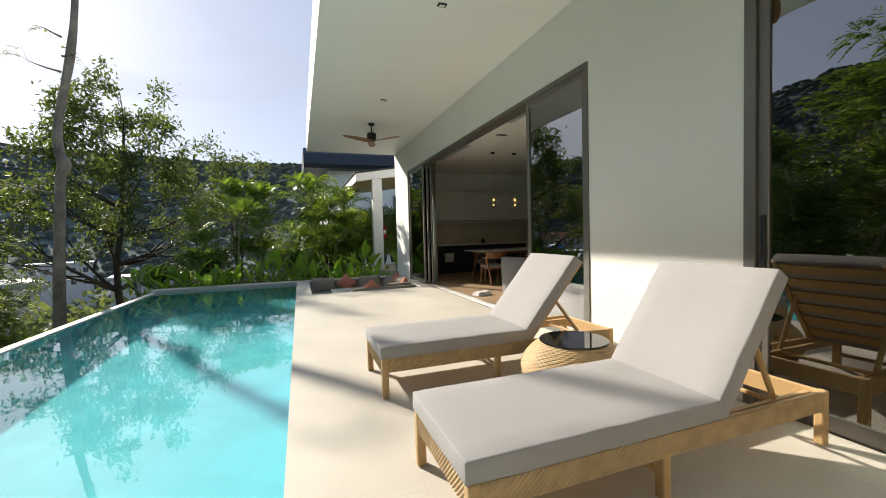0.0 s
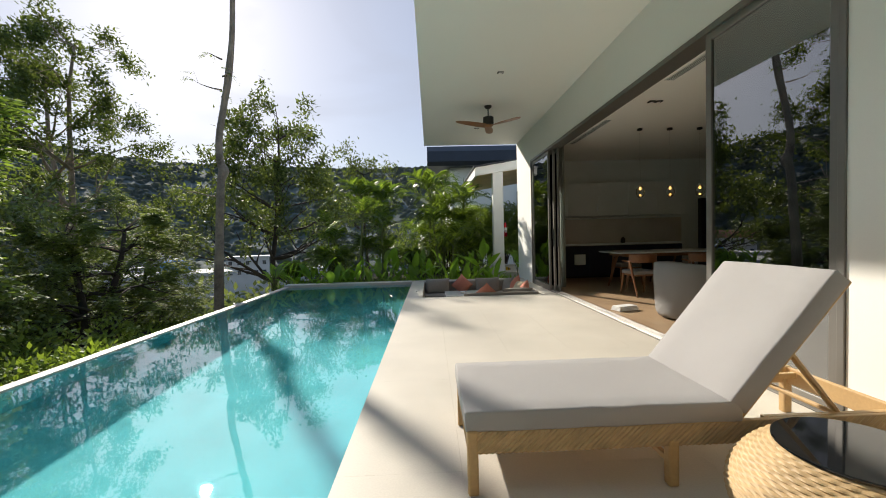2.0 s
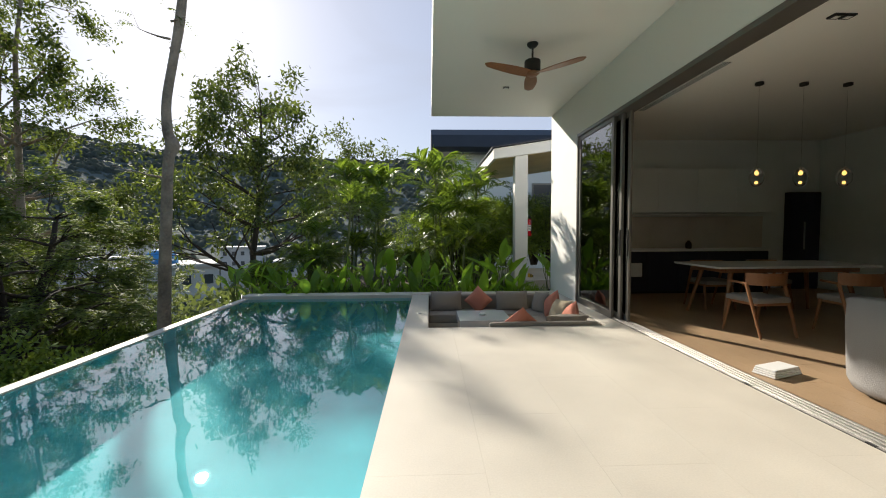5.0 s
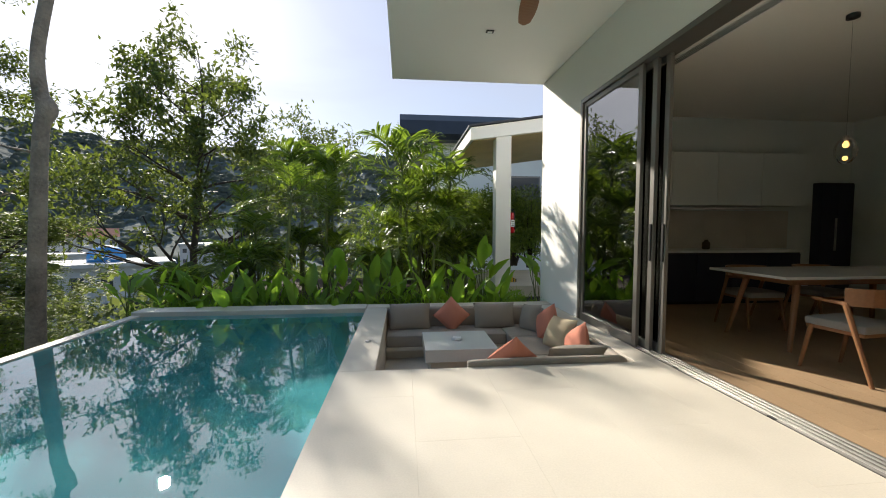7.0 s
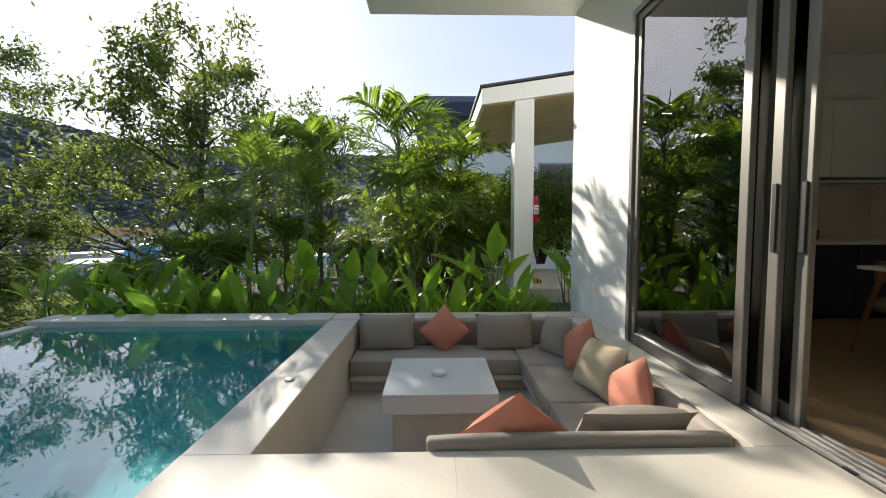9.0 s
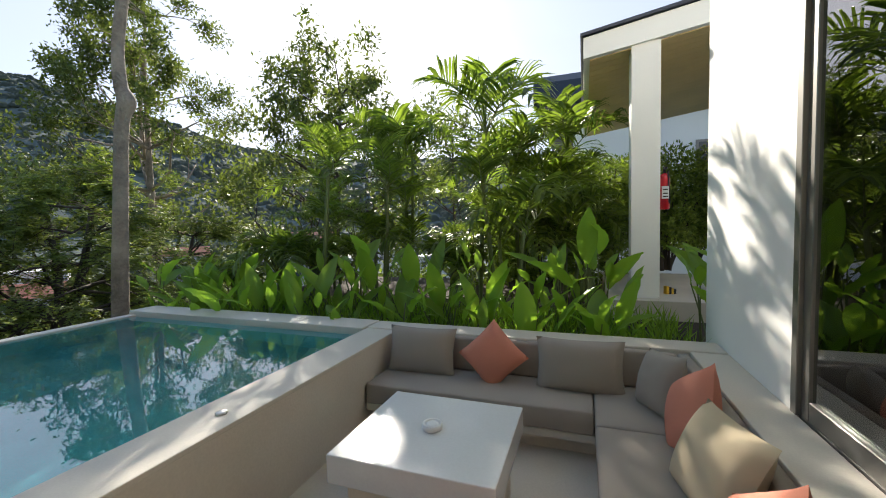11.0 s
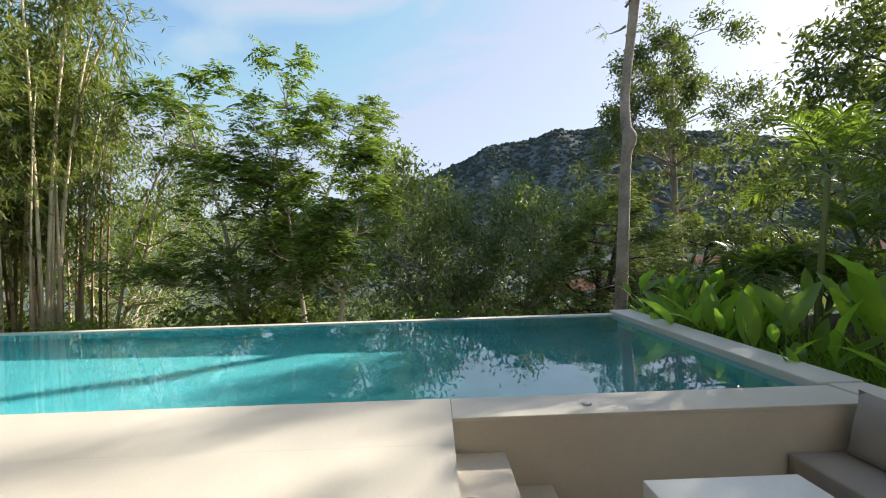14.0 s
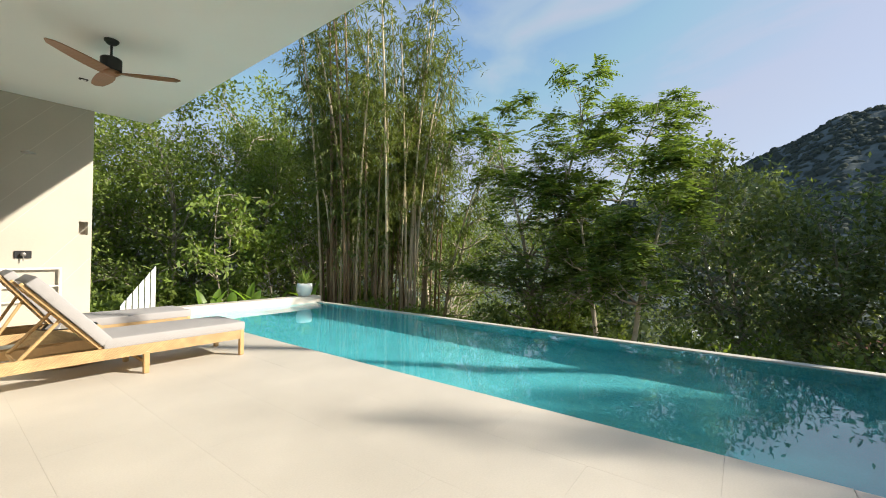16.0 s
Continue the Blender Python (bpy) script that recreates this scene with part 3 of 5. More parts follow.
# rattan stool
st = root("rattan_stool", 2.27, 3.03, 0)
vs, fs = [], []
NU, ROWS = 216, 32
NV = ROWS * 3
for j in range(NV + 1):
    t = j / NV
    z = 0.02 + 0.385 * t
    rad = 0.30 + 0.115 * math.sin(math.pi * min(1, t * 0.95 + 0.05)) ** 0.8 - 0.05 * t ** 3
    row, sub = j // 3, j % 3
    for i in range(NU):
        over = 1 if ((i // 3) + row) % 2 else -1
        d = -0.004 if sub == 0 else 0.003 * over * (1.0 if i % 3 == 1 else 0.5) + 0.001
        w = 2 * math.pi * i / NU
        vs.append(((rad + d) * math.cos(w), (rad + d) * math.sin(w), z))
for j in range(NV):
    for i in range(NU):
        q = (i + 1) % NU
        fs.append((j * NU + i, j * NU + q, (j + 1) * NU + q, (j + 1) * NU + i))
fs.append(tuple(NV * NU + i for i in range(NU)))
raw("woven_body", vs, fs, M_RATTAN, st)
lathe("base_ring", [(0.26, 0.0), (0.31, 0.0), (0.32, 0.03), (0.28, 0.035)], M_RATTAN, st, 40)
gt = lathe("glass_top", [(0.255, 0.405), (0.26, 0.408), (0.26, 0.414), (0.255, 0.417)], mat("black glass", (0.006, 0.007, 0.008), 0.04, var=0.1, bump=0.0), st, 48, False)
gt["label"] = "round black glass top"
tagged(st, "round woven rattan stool with a black glass top between loungers", "stool")


# ---- fans and downlights ----
def ceiling_fan(x, y, turn):
    r = root("ceiling_fan", x, y, SZ)
    lathe("canopy", [(0.075, 0.0), (0.072, -0.02), (0.045, -0.05), (0.02, -0.06)], M_BLACK, r, 24)
    rod("downrod", (0, 0, -0.05), (0, 0, -0.22), 0.013, M_BLACK, r)
    lathe("motor", [(0.02, -0.215), (0.095, -0.22), (0.105, -0.23), (0.105, -0.365), (0.09, -0.375)], M_BLACK, r, 32, False)
    lathe("hub", [(0.09, -0.376), (0.1, -0.385), (0.06, -0.42), (0.02, -0.425)], M_WALNUT, r, 24)
    for k in range(3):
        a = radians(turn + 120 * k)
        n = 12
        v, f = [], []
        for i in range(n + 1):
            t = i / n
            d = 0.05 + 0.66 * t
            half = 0.055 + 0.03 * math.sin(math.pi * t ** 0.8) - (0.045 * max(0, (t - 0.9) / 0.1) ** 2)
            for s, th in ((-1, 0.005), (1, 0.005), (1, -0.005), (-1, -0.005)):
                v.append((d, s * half, -0.395 + th + s * 0.02 * (1 - t) + 0.03 * t))
        for i in range(n):
            for q in range(4):
                f.append((i * 4 + q, i * 4 + (q + 1) % 4, i * 4 + 4 + (q + 1) % 4, i * 4 + 4 + q))
        f += [(3, 2, 1, 0), tuple(n * 4 + q for q in range(4))]
        b = raw("blade", v, f, M_WALNUT, r)
        b.matrix_basis = Matrix.Rotation(a, 4, "Z")
    return tagged(r, "black ceiling fan with three walnut blades under the soffit", "ceiling fan", "terrace fans")


ceiling_fan(1.93, 9.57, 80)
ceiling_fan(1.94, 3.05, 30)
for y in (1.35, 4.72, 7.95, 11.18):
    r = root("downlight", 1.89, y, SZ)
    block("trim_ring", M_BLACK, (-0.05, -0.035, -0.012, 0.05, 0.035, 0.002), r, 0.004)
    block("lens", M_PAPER, (-0.03, -0.02, -0.0145, 0.03, 0.02, -0.0115), r)
    tagged(r, "small black rectangular recessed downlight", "downlight", "terrace downlights")

# ---- sunken lounge ----
bn = root("bench_base")
block("bench_north", M_PITWALL, (PITX0 + 0.004, 11.86, PITZ, PITX1 - 0.004, PITY1 - 0.004, -0.52), bn, 0.006)
block("bench_lip", M_DECK, (PITX0 + 0.006, 11.74, -0.52, PITX1 - 0.006, PITY1 - 0.006, -0.46), bn, 0.006)
block("bench_east", M_PITWALL, (2.42, PITY0 + 0.03, PITZ, PITX1 - 0.006, 11.85, -0.52), bn, 0.006)
block("bench_lip", M_DECK, (2.33, PITY0 + 0.02, -0.519, PITX1 - 0.008, 11.735, -0.462), bn, 0.006)
block("bench_south", M_PITWALL, (1.36, PITY0 + 0.006, PITZ, 2.326, PITY0 + 0.6, -0.46), bn, 0.006)
tagged(bn, "built-in cement bench round the sunken lounge", "bench")


def seat(x0, y0, x1, y1, z0, z1, label="taupe canvas seat cushion on the cement bench", name="seat_cushion", mt=None):
    m = Matrix.Translation(((x0 + x1) / 2, (y0 + y1) / 2, (z0 + z1) / 2))
    o = cushion(name, x1 - x0 - 0.006, y1 - y0 - 0.006, z1 - z0, mt or M_SEAT, None, Matrix.Identity(4), 0.012)
    o.matrix_basis = m
    return tagged(o, label, "cushion", "lounge cushions")


seat(PITX0 + 0.01, 11.72, 2.30, 12.26, -0.455, -0.29)
seat(2.30, 11.55, 2.9, 12.26, -0.455, -0.285)
seat(2.30, 10.72, 2.9, 11.545, -0.455, -0.285)
seat(2.30, 9.85, 2.9, 10.715, -0.455, -0.285)
seat(1.36, 9.68, 2.295, 10.2, -0.455, -0.29)
BK = "taupe canvas back cushion along the lounge wall"
seat(PITX0 + 0.01, 12.262, 2.9, 12.342, -0.29, -0.012, BK, "backrest")
seat(2.902, 11.2, 2.992, 12.34, -0.28, -0.012, BK, "backrest")
seat(2.902, 9.7, 2.992, 11.195, -0.28, -0.012, BK, "backrest")
seat(1.36, 9.595, 2.9, 9.675, -0.285, 0.045, BK, "backrest")


def pillow(x, y, z, size, mt, lean, face, spin, label, flat=0.6):
    """A stuffed pillow, pointed at its corners; lean: degrees back from upright, face: heading, spin: turn in its own plane."""
    n = 14
    vs, fs = [], []
    sx, sy = size
    for side in (1, -1):
        for i in range(n + 1):
            for j in range(n + 1):
                a, b = -1 + 2 * i / n, -1 + 2 * j / n
                h = flat * 0.17 * ((1 - a * a) * (1 - b * b)) ** 0.45
                pin = 1 - 0.07 * (1 - abs(a) ** 2) * abs(b) ** 3 - 0.07 * (1 - abs(b) ** 2) * abs(a) ** 3
                wr = 0.006 * noise.noise(Vector((a * 3 + x * 7, b * 3 + y * 5, side)))
                vs.append((a * sx / 2 * pin, b * sy / 2 * pin, side * (h + wr * (1 - max(abs(a), abs(b)))) if max(abs(a), abs(b)) < 0.999 else 0))
    o = (n + 1) ** 2
    for i in range(n):
        for j in range(n):
            k = i * (n + 1) + j
            fs.append((k, k + n + 1, k + n + 2, k + 1))
            fs.append((o + k, o + k + 1, o + k + n + 2, o + k + n + 1))
    ob = raw("throw_pillow", vs, fs, mt, None, True)
    ob.matrix_basis = Matrix.Translation((x, y, z)) @ Matrix.Rotation(radians(face), 4, "Z") @ Matrix.Rotation(radians(90 - lean), 4, "X") @ Matrix.Rotation(radians(spin), 4, "Z")
    return tagged(ob, label, "pillow", "lounge pillows")


pillow(0.87, 12.12, -0.10, (0.64, 0.42), M_SEAT, 14, 0, 0, "taupe canvas pillow against the back cushion")
pillow(1.52, 12.10, -0.08, (0.42, 0.42), M_CORAL, 14, 0, 45, "coral pillow standing on its corner")
pillow(2.20, 12.11, -0.11, (0.66, 0.42), M_SEAT, 14, 0, 0, "wide taupe canvas pillow against the back cushion")
pillow(2.72, 11.9, -0.10, (0.42, 0.42), M_SEAT, 18, -70, 8, "taupe canvas pillow in the lounge corner")
pillow(2.80, 11.42, -0.07, (0.44, 0.44), M_CORAL, 18, -82, 38, "coral pillow leaning on the east back cushion")
pillow(2.78, 10.92, -0.08, (0.58, 0.44), M_BEIGE, 26, -84, 6, "sunlit beige pillow on the lounge bench")
pillow(2.76, 10.36, -0.06, (0.41, 0.41), M_CORAL, 18, -88, 40, "coral pillow leaning on the east back cushion")
pillow(2.50, 9.86, -0.05, (0.62, 0.42), M_SEAT, 40, 180, 0, "taupe canvas pillow lying against the south back")
pillow(1.84, 9.80, -0.03, (0.44, 0.44), M_CORAL, 24, 180, 45, "coral pillow standing on its corner")

ct = root("coffee_table", 1.45, 10.93, PITZ)
block("top_slab", M_SLAB, (-0.43, -0.40, 0.38, 0.43, 0.40, 0.53), ct, 0.006)
block("plinth", M_PITWALL, (-0.36, -0.33, 0.0, 0.36, 0.33, 0.38), ct, 0.006)
tagged(ct, "square white polished concrete coffee table in the lounge pit", "coffee table")
ash = root("ashtray", 1.44, 10.92, PITZ + 0.53)
lathe("bowl", [(0.045, 0.0), (0.055, 0.006), (0.056, 0.035), (0.05, 0.038), (0.042, 0.034), (0.04, 0.02), (0.02, 0.018)], M_PAPER, ash, 32)
lathe("lid_disc", [(0.038, 0.021), (0.038, 0.031), (0.02, 0.033)], M_PAPER, ash, 24)
tagged(ash, "round white ceramic ashtray on the coffee table", "ashtray")
dr = lathe("overflow_cap", [(0.03, 0.0), (0.032, 0.008), (0.02, 0.014), (0.004, 0.015)], M_RAIL, None, 24)
dr.location = (0.37, 10.5, 0.0)
tagged(dr, "small round metal cap on the pool ledge", "drain cap")

# ---- living room ----
kc = root("kitchen_counter", 0, 0, -0.03)
block("body", M_NAVY, (3.7, 12.14, 0.08, 7.55, 12.74, 0.90), kc)
block("plinth", M_BLACK, (3.7, 12.2, 0.0, 7.55, 12.74, 0.08), kc)
for k in range(6):
    block("door", M_NAVY, (3.72 + k * 0.64, 12.12, 0.1, 4.34 + k * 0.64, 12.138, 0.88), kc, 0.003, seg=1)
tagged(kc, "navy lacquered kitchen counter along the back wall", "kitchen counter")
tagged(block("worktop", M_PAPER, (3.68, 12.10, 0.872, 7.57, 12.742, 0.91), None, 0.004), "thin white kitchen worktop", "worktop")
sp = root("splashback", 0, 0, 0)
for k in range(5):
    block("panel", M_SPLASH, (3.68 + 0.85 * k, 12.738, 0.912, 4.528 + 0.85 * k, 12.748, 1.6), sp)
tagged(sp, "pale stone kitchen splashback in five panels", "splashback")
sh = root("wall_shelf", 0, 0, 0)
block("board", M_PAPER, (3.68, 12.44, 1.62, 7.1, 12.748, 1.64), sh, 0.003)
block("bracket", M_BLACK, (3.7, 12.54, 1.6, 4.5, 12.747, 1.619), sh)
tagged(sh, "thin white wall shelf above the worktop", "shelf")
up = root("wall_cabinet", 0, 0, 0)
for k in range(5):
    block("door", M_ROOM, (3.7 + k * 0.846, 12.45, 1.68, 4.543 + k * 0.846, 12.468, 2.6), up, 0.003, seg=1)
block("body", M_ROOM, (3.7, 12.47, 1.68, 7.93, 12.746, 2.6), up)
tagged(up, "grey beige wall cabinets under the kitchen ceiling", "wall cabinet")
fg = root("tall_cabinet", 0, 0, -0.03)
block("body", M_NAVY, (8.42, 12.6, 0.0, 9.1, 12.744, 2.15), fg)
block("door", M_NAVY, (8.43, 12.58, 0.06, 8.755, 12.598, 2.13), fg, 0.003)
block("door", M_NAVY, (8.765, 12.58, 0.06, 9.09, 12.598, 2.13), fg, 0.003)
block("handle", M_RAIL, (8.72, 12.555, 0.9, 8.74, 12.579, 1.5), fg)
tagged(fg, "tall dark navy cabinet beside the kitchen counter", "cabinet")
tw = root("tea_towel", 4.72, 12.098, 0.0)
block("cloth", M_PAPER, (-0.15, -0.014, 0.36, 0.15, 0.018, 0.64), tw, 0.008)
tagged(tw, "white cloth hanging on the kitchen counter front", "towel")
for i, (x, h, r0) in enumerate(((4.15, 0.24, 0.05), (4.32, 0.12, 0.07), (6.1, 0.17, 0.06))):
    jr = lathe("jar", [(r0 * 0.8, 0.0), (r0, 0.02), (r0, h * 0.7), (r0 * 0.5, h * 0.85), (r0 * 0.5, h)], M_DARKBARK, None, 18)
    jr.location = (x, 12.5, 0.91)
    tagged(jr, "dark jar on the white worktop", "jar", "kitchen jars")

TZ = 0.80
dt = root("dining_table", 5.78, 10.1, -0.002)
block("tabletop", M_SLAB, (-1.2, -0.5, TZ - 0.03, 1.2, 0.5, TZ), dt, 0.006)
block("apron", M_WALNUT, (-1.0, -0.38, TZ - 0.1, 1.0, 0.38, TZ - 0.031), dt, 0.006)
for sx in (-1, 1):
    for sy in (-1, 1):
        rod("leg", (sx * 0.86, sy * 0.3, TZ - 0.08), (sx * 1.02, sy * 0.4, 0.0), 0.035, M_WALNUT, dt, 10, 0.022)
tagged(dt, "pale topped dining table on splayed walnut legs", "dining table")


def dining_chair(x, y, turn):
    r = root("dining_chair", x, y, -0.002, turn)
    cushion("seat", 0.48, 0.46, 0.07, M_BOUCLE, r, Matrix.Translation((0, 0, 0.45)), 0.012, "grey upholstered seat")
    block("seat_frame", M_WALNUT, (-0.23, -0.22, 0.385, 0.23, 0.22, 0.42), r, 0.008)
    for sx in (-1, 1):
        rod("back_leg", (sx * 0.27, -0.10, 0.66), (sx * 0.25, -0.30, 0.0), 0.022, M_WALNUT, r, 8, 0.016)
        rod("front_leg", (sx * 0.23, 0.17, 0.42), (sx * 0.25, 0.24, 0.0), 0.022, M_WALNUT, r, 8, 0.015)
        rod("armrest", (sx * 0.27, -0.12, 0.655), (sx * 0.27, 0.14, 0.665), 0.018, M_WALNUT, r, 8, 0.014)
    v, f = [], []
    for i in range(13):
        a = radians(-62 + 124 * i / 12)
        for rad, z in ((0.30, 0.64), (0.32, 0.64), (0.33, 0.79), (0.31, 0.79)):
            v.append((rad * math.sin(a), 0.05 - rad * math.cos(a), z))
    for i in range(12):
        for q in range(4):
            f.append((i * 4 + q, i * 4 + (q + 1) % 4, i * 4 + 4 + (q + 1) % 4, i * 4 + 4 + q))
    f += [(3, 2, 1, 0), (48, 49, 50, 51)]
    raw("backrest", v, f, M_WALNUT, r, False)
    return tagged(r, "walnut dining chair with curved back and grey seat", "chair", "chairs round the table")


dining_chair(4.74, 9.12, 6)
dining_chair(5.85, 8.98, -4)
dining_chair(5.3, 10.72, 180)
dining_chair(6.3, 10.74, 184)
ar = root("tub_armchair", 4.45, 7.05, -0.002, -75)
v, f = [], []
for i in range(41):
    a = radians(-130 + 260 * i / 40)
    top = 0.80 - 0.16 * (abs(i - 20) / 20) ** 2
    for rad, z in ((0.50, 0.03), (0.53, 0.10), (0.55, top * 0.7), (0.545, top - 0.02), (0.52, top), (0.44, top), (0.41, top - 0.03), (0.40, 0.4), (0.40, 0.03)):
        v.append((rad * math.sin(a), -rad * math.cos(a), z))
for i in range(40):
    for q in range(9):
        f.append((i * 9 + q, i * 9 + (q + 1) % 9, i * 9 + 9 + (q + 1) % 9, i * 9 + 9 + q))
f += [tuple(range(9))[::-1], tuple(360 + q for q in range(9))]
raw("shell", v, f, M_BOUCLE, ar, True)
lathe("seat_base", [(0.36, 0.0), (0.40, 0.02), (0.40, 0.38), (0.36, 0.44), (0.1, 0.46)], M_BOUCLE, ar, 32)
tagged(ar, "grey boucle tub armchair on the oak floor", "armchair")
ft = root("folded_towel", 3.74, 7.72, 0.0, 18)
for k in range(4):
    block("fold", M_PAPER, (-0.19 + 0.006 * k, -0.1 + 0.004 * k, 0.018 * k, 0.19 - 0.008 * k, 0.1 - 0.005 * k, 0.018 * k + 0.0175), ft, 0.007)
tagged(ft, "folded white towel on the oak floor by the doors", "towel")
CZ = 3.27
for x in (4.93, 5.54, 6.15):
    r = root("pendant_lamp", x, 9.42, CZ)
    lathe("ceiling_cap", [(0.05, 0.0), (0.05, -0.035), (0.01, -0.045)], M_BLACK, r, 20)
    rod("cord", (0, 0, -0.02), (0, 0, -1.11), 0.001, M_BLACK, r, 6)
    g = lathe("globe", [(0.03, -1.12)] + [(0.085 * math.sin(radians(a)), -1.25 + 0.125 * math.cos(radians(a))) for a in range(15, 181, 11)] + [(0.004, -1.3749)], M_CLEAR, r, 28)
    g.visible_shadow = False
    lathe("socket", [(0.02, -1.11), (0.022, -1.15), (0.02, -1.16)], M_RAIL, r, 16)
    lathe("bulb", [(0.012, -1.16), (0.024, -1.185), (0.026, -1.2), (0.014, -1.22)], bulb, r, 16)
    lathe("lower_bulb", [(0.01, -1.3), (0.02, -1.31), (0.02, -1.33), (0.01, -1.34)], bulb, r, 16)
    tagged(r, "clear glass globe pendant with a warm lit bulb", "pendant lamp", "pendants over the table")
r = root("downlight", 4.3, 7.8, CZ)
for dx in (-0.055, 0.055):
    block("trim_ring", M_BLACK, (dx - 0.05, -0.045, -0.018, dx + 0.05, 0.045, 0.001), r, 0.006)
    block("lens", M_PAPER, (dx - 0.025, -0.022, -0.021, dx + 0.025, 0.022, -0.017), r)
tagged(r, "small black twin downlight on the room ceiling", "downlight")
sd = root("ceiling_box", 5.4, 7.85, CZ)
block("housing", M_PAPER, (-0.19, -0.11, -0.05, 0.19, 0.11, 0.0), sd, 0.012)
block("grille", M_ROOM, (-0.13, -0.06, -0.056, 0.13, 0.06, -0.049), sd, 0.004)
tagged(sd, "flat white rectangular sensor box on the ceiling", "ceiling box")
for y0, y1 in ((5.2, 6.95), (8.8, 10.66)):
    r = root("air_vent", 4.0, y0, CZ)
    for dx in (-0.07, 0.055):
        block("frame", M_PAPER, (dx, 0.0, -0.012, dx + 0.015, y1 - y0, 0.001), r, 0.002, seg=1)
    for dx in (-0.035, -0.005, 0.025):
        block("slat", M_ROOM, (dx, 0.0, -0.008, dx + 0.008, y1 - y0, 0.001), r)
    block("backing", M_BLACK, (-0.055, 0.0, -0.003, 0.055, y1 - y0, 0.001), r)
    tagged(r, "long narrow white air vent in the room ceiling", "air vent", "room air vents")
# bedroom behind the closed doors
cur = Soup()
pts = [(3.75 + 0.05 * math.sin(i * 1.1), -0.2 + i * 0.035) for i in range(72)]
for i in range(71):
    (x0, y0), (x1, y1) = pts[i], pts[i + 1]
    cur.add([Vector((x0, y0, 0)), Vector((x1, y1, 0)), Vector((x1, y1, 3.24)), Vector((x0, y0, 3.24)), Vector((x0 + .01, y0, 0)), Vector((x1 + .01, y1, 0)), Vector((x1 + .01, y1, 3.24)), Vector((x0 + .01, y0, 3.24))], [(0, 1, 2, 3), (7, 6, 5, 4), (3, 2, 6, 7)])
tagged(cur.ob("curtain", mat("dark grey curtain", (0.05, 0.055, 0.05), 0.95), None, True), "dark grey curtain behind the bedroom glass", "curtain")

cur = Soup()
pts = [(3.68 + 0.045 * math.sin(i * 1.05) + 0.01 * math.sin(i * 0.37), 10.35 + i * 0.0205) for i in range(50)]
for (x0, y0), (x1, y1) in zip(pts, pts[1:]):
    cur.add([Vector((x0, y0, 0.01)), Vector((x1, y1, 0.01)), Vector((x1, y1, 3.24)), Vector((x0, y0, 3.24)), Vector((x0 + .01, y0, 0.01)), Vector((x1 + .01, y1, 0.01)), Vector((x1 + .01, y1, 3.24)), Vector((x0 + .01, y0, 3.24))], [(0, 1, 2, 3), (7, 6, 5, 4), (3, 2, 6, 7)])
tagged(cur.ob("curtain", mat("grey green curtain", (0.30, 0.33, 0.30), 0.95), None, True), "grey green curtain drawn aside behind the glass doors", "curtain")

# ---- shower wall fittings ----
SY = -0.26
for k, (x0, z0) in enumerate(((3.2, 0.75), (3.2, 1.75), (2.65, 0.3), (3.2, 2.75), (2.15, 0.3), (3.2, 1.25), (3.2, 2.25))):
    ln = min((x0 - 1.46) / math.cos(radians(51)), (SZ - 0.02 - z0) / math.sin(radians(51)))
    g = block("trim_%d" % (k + 1), M_DECK, (0, -0.001, -0.003, ln, 0.002, 0.003))
    g.matrix_basis = Matrix.Translation((x0, SY, z0)) @ Matrix.Rotation(radians(180 + 51), 4, "Y")
    tagged(g, "pale diagonal joint line in the shower wall", "trim", kind="structure")
mx = root("shower_mixer", 2.30, SY, 1.2)
block("plate", M_BLACK, (-0.10, 0.0, -0.06, 0.10, 0.02, 0.06), mx, 0.006)
k = lathe("knob", [(0.035, 0.0), (0.035, 0.05), (0.03, 0.055)], M_FRAME, mx, 20)
k.matrix_basis = Matrix.Translation((0, 0.02, 0)) @ Matrix.Rotation(radians(-90), 4, "X")
rod("lever", (0, 0.06, 0), (0, 0.07, -0.1), 0.008, M_FRAME, mx)
tagged(mx, "black square shower mixer on the wall", "shower mixer")
hd = root("wall_shower", 2.30, SY, 2.86)
rod("arm", (0, 0, 0), (0, 0.32, 0), 0.012, M_RAIL, hd)
lathe("rose", [(0.02, 0.0), (0.09, -0.02), (0.09, -0.03), (0.02, -0.032)], M_RAIL, hd, 24).location = (0, 0.32, -0.01)
tagged(hd, "small metal shower head on a short arm", "shower head")
rk = root("towel_rack", 2.2, SY, 0.0)
for nm, b in (("post", (-0.36, 0.05, 0.0, -0.33, 0.08, 0.98)), ("post", (0.33, 0.05, 0.0, 0.36, 0.08, 0.98)), ("rail", (-0.33, 0.052, 0.95, 0.33, 0.078, 0.98)), ("rail", (-0.33, 0.055, 0.66, 0.33, 0.075, 0.68)), ("rail", (-0.33, 0.055, 0.42, 0.33, 0.075, 0.44))):
    block(nm, M_PAPER, b, rk, 0.005)
tagged(rk, "white metal towel rack standing at the shower wall", "towel rack")
gf = root("stair_railing", 0, 0, 0)
for k in range(6):
    x0, x1, z0, z1 = 0.36 + 0.1 * k, 0.436 + 0.1 * k, 0.98 - 0.135 * k, 0.98 - 0.135 * k - 0.115
    raw("slat", [(x0, -0.62, -0.6), (x1, -0.62, -0.6), (x1, -0.585, -0.6), (x0, -0.585, -0.6), (x0, -0.62, z0), (x1, -0.62, z1), (x1, -0.585, z1), (x0, -0.585, z0)],
        [(3, 2, 1, 0), (4, 5, 6, 7), (0, 1, 5, 4), (1, 2, 6, 5), (2, 3, 7, 6), (3, 0, 4, 7)], M_PAPER, gf)
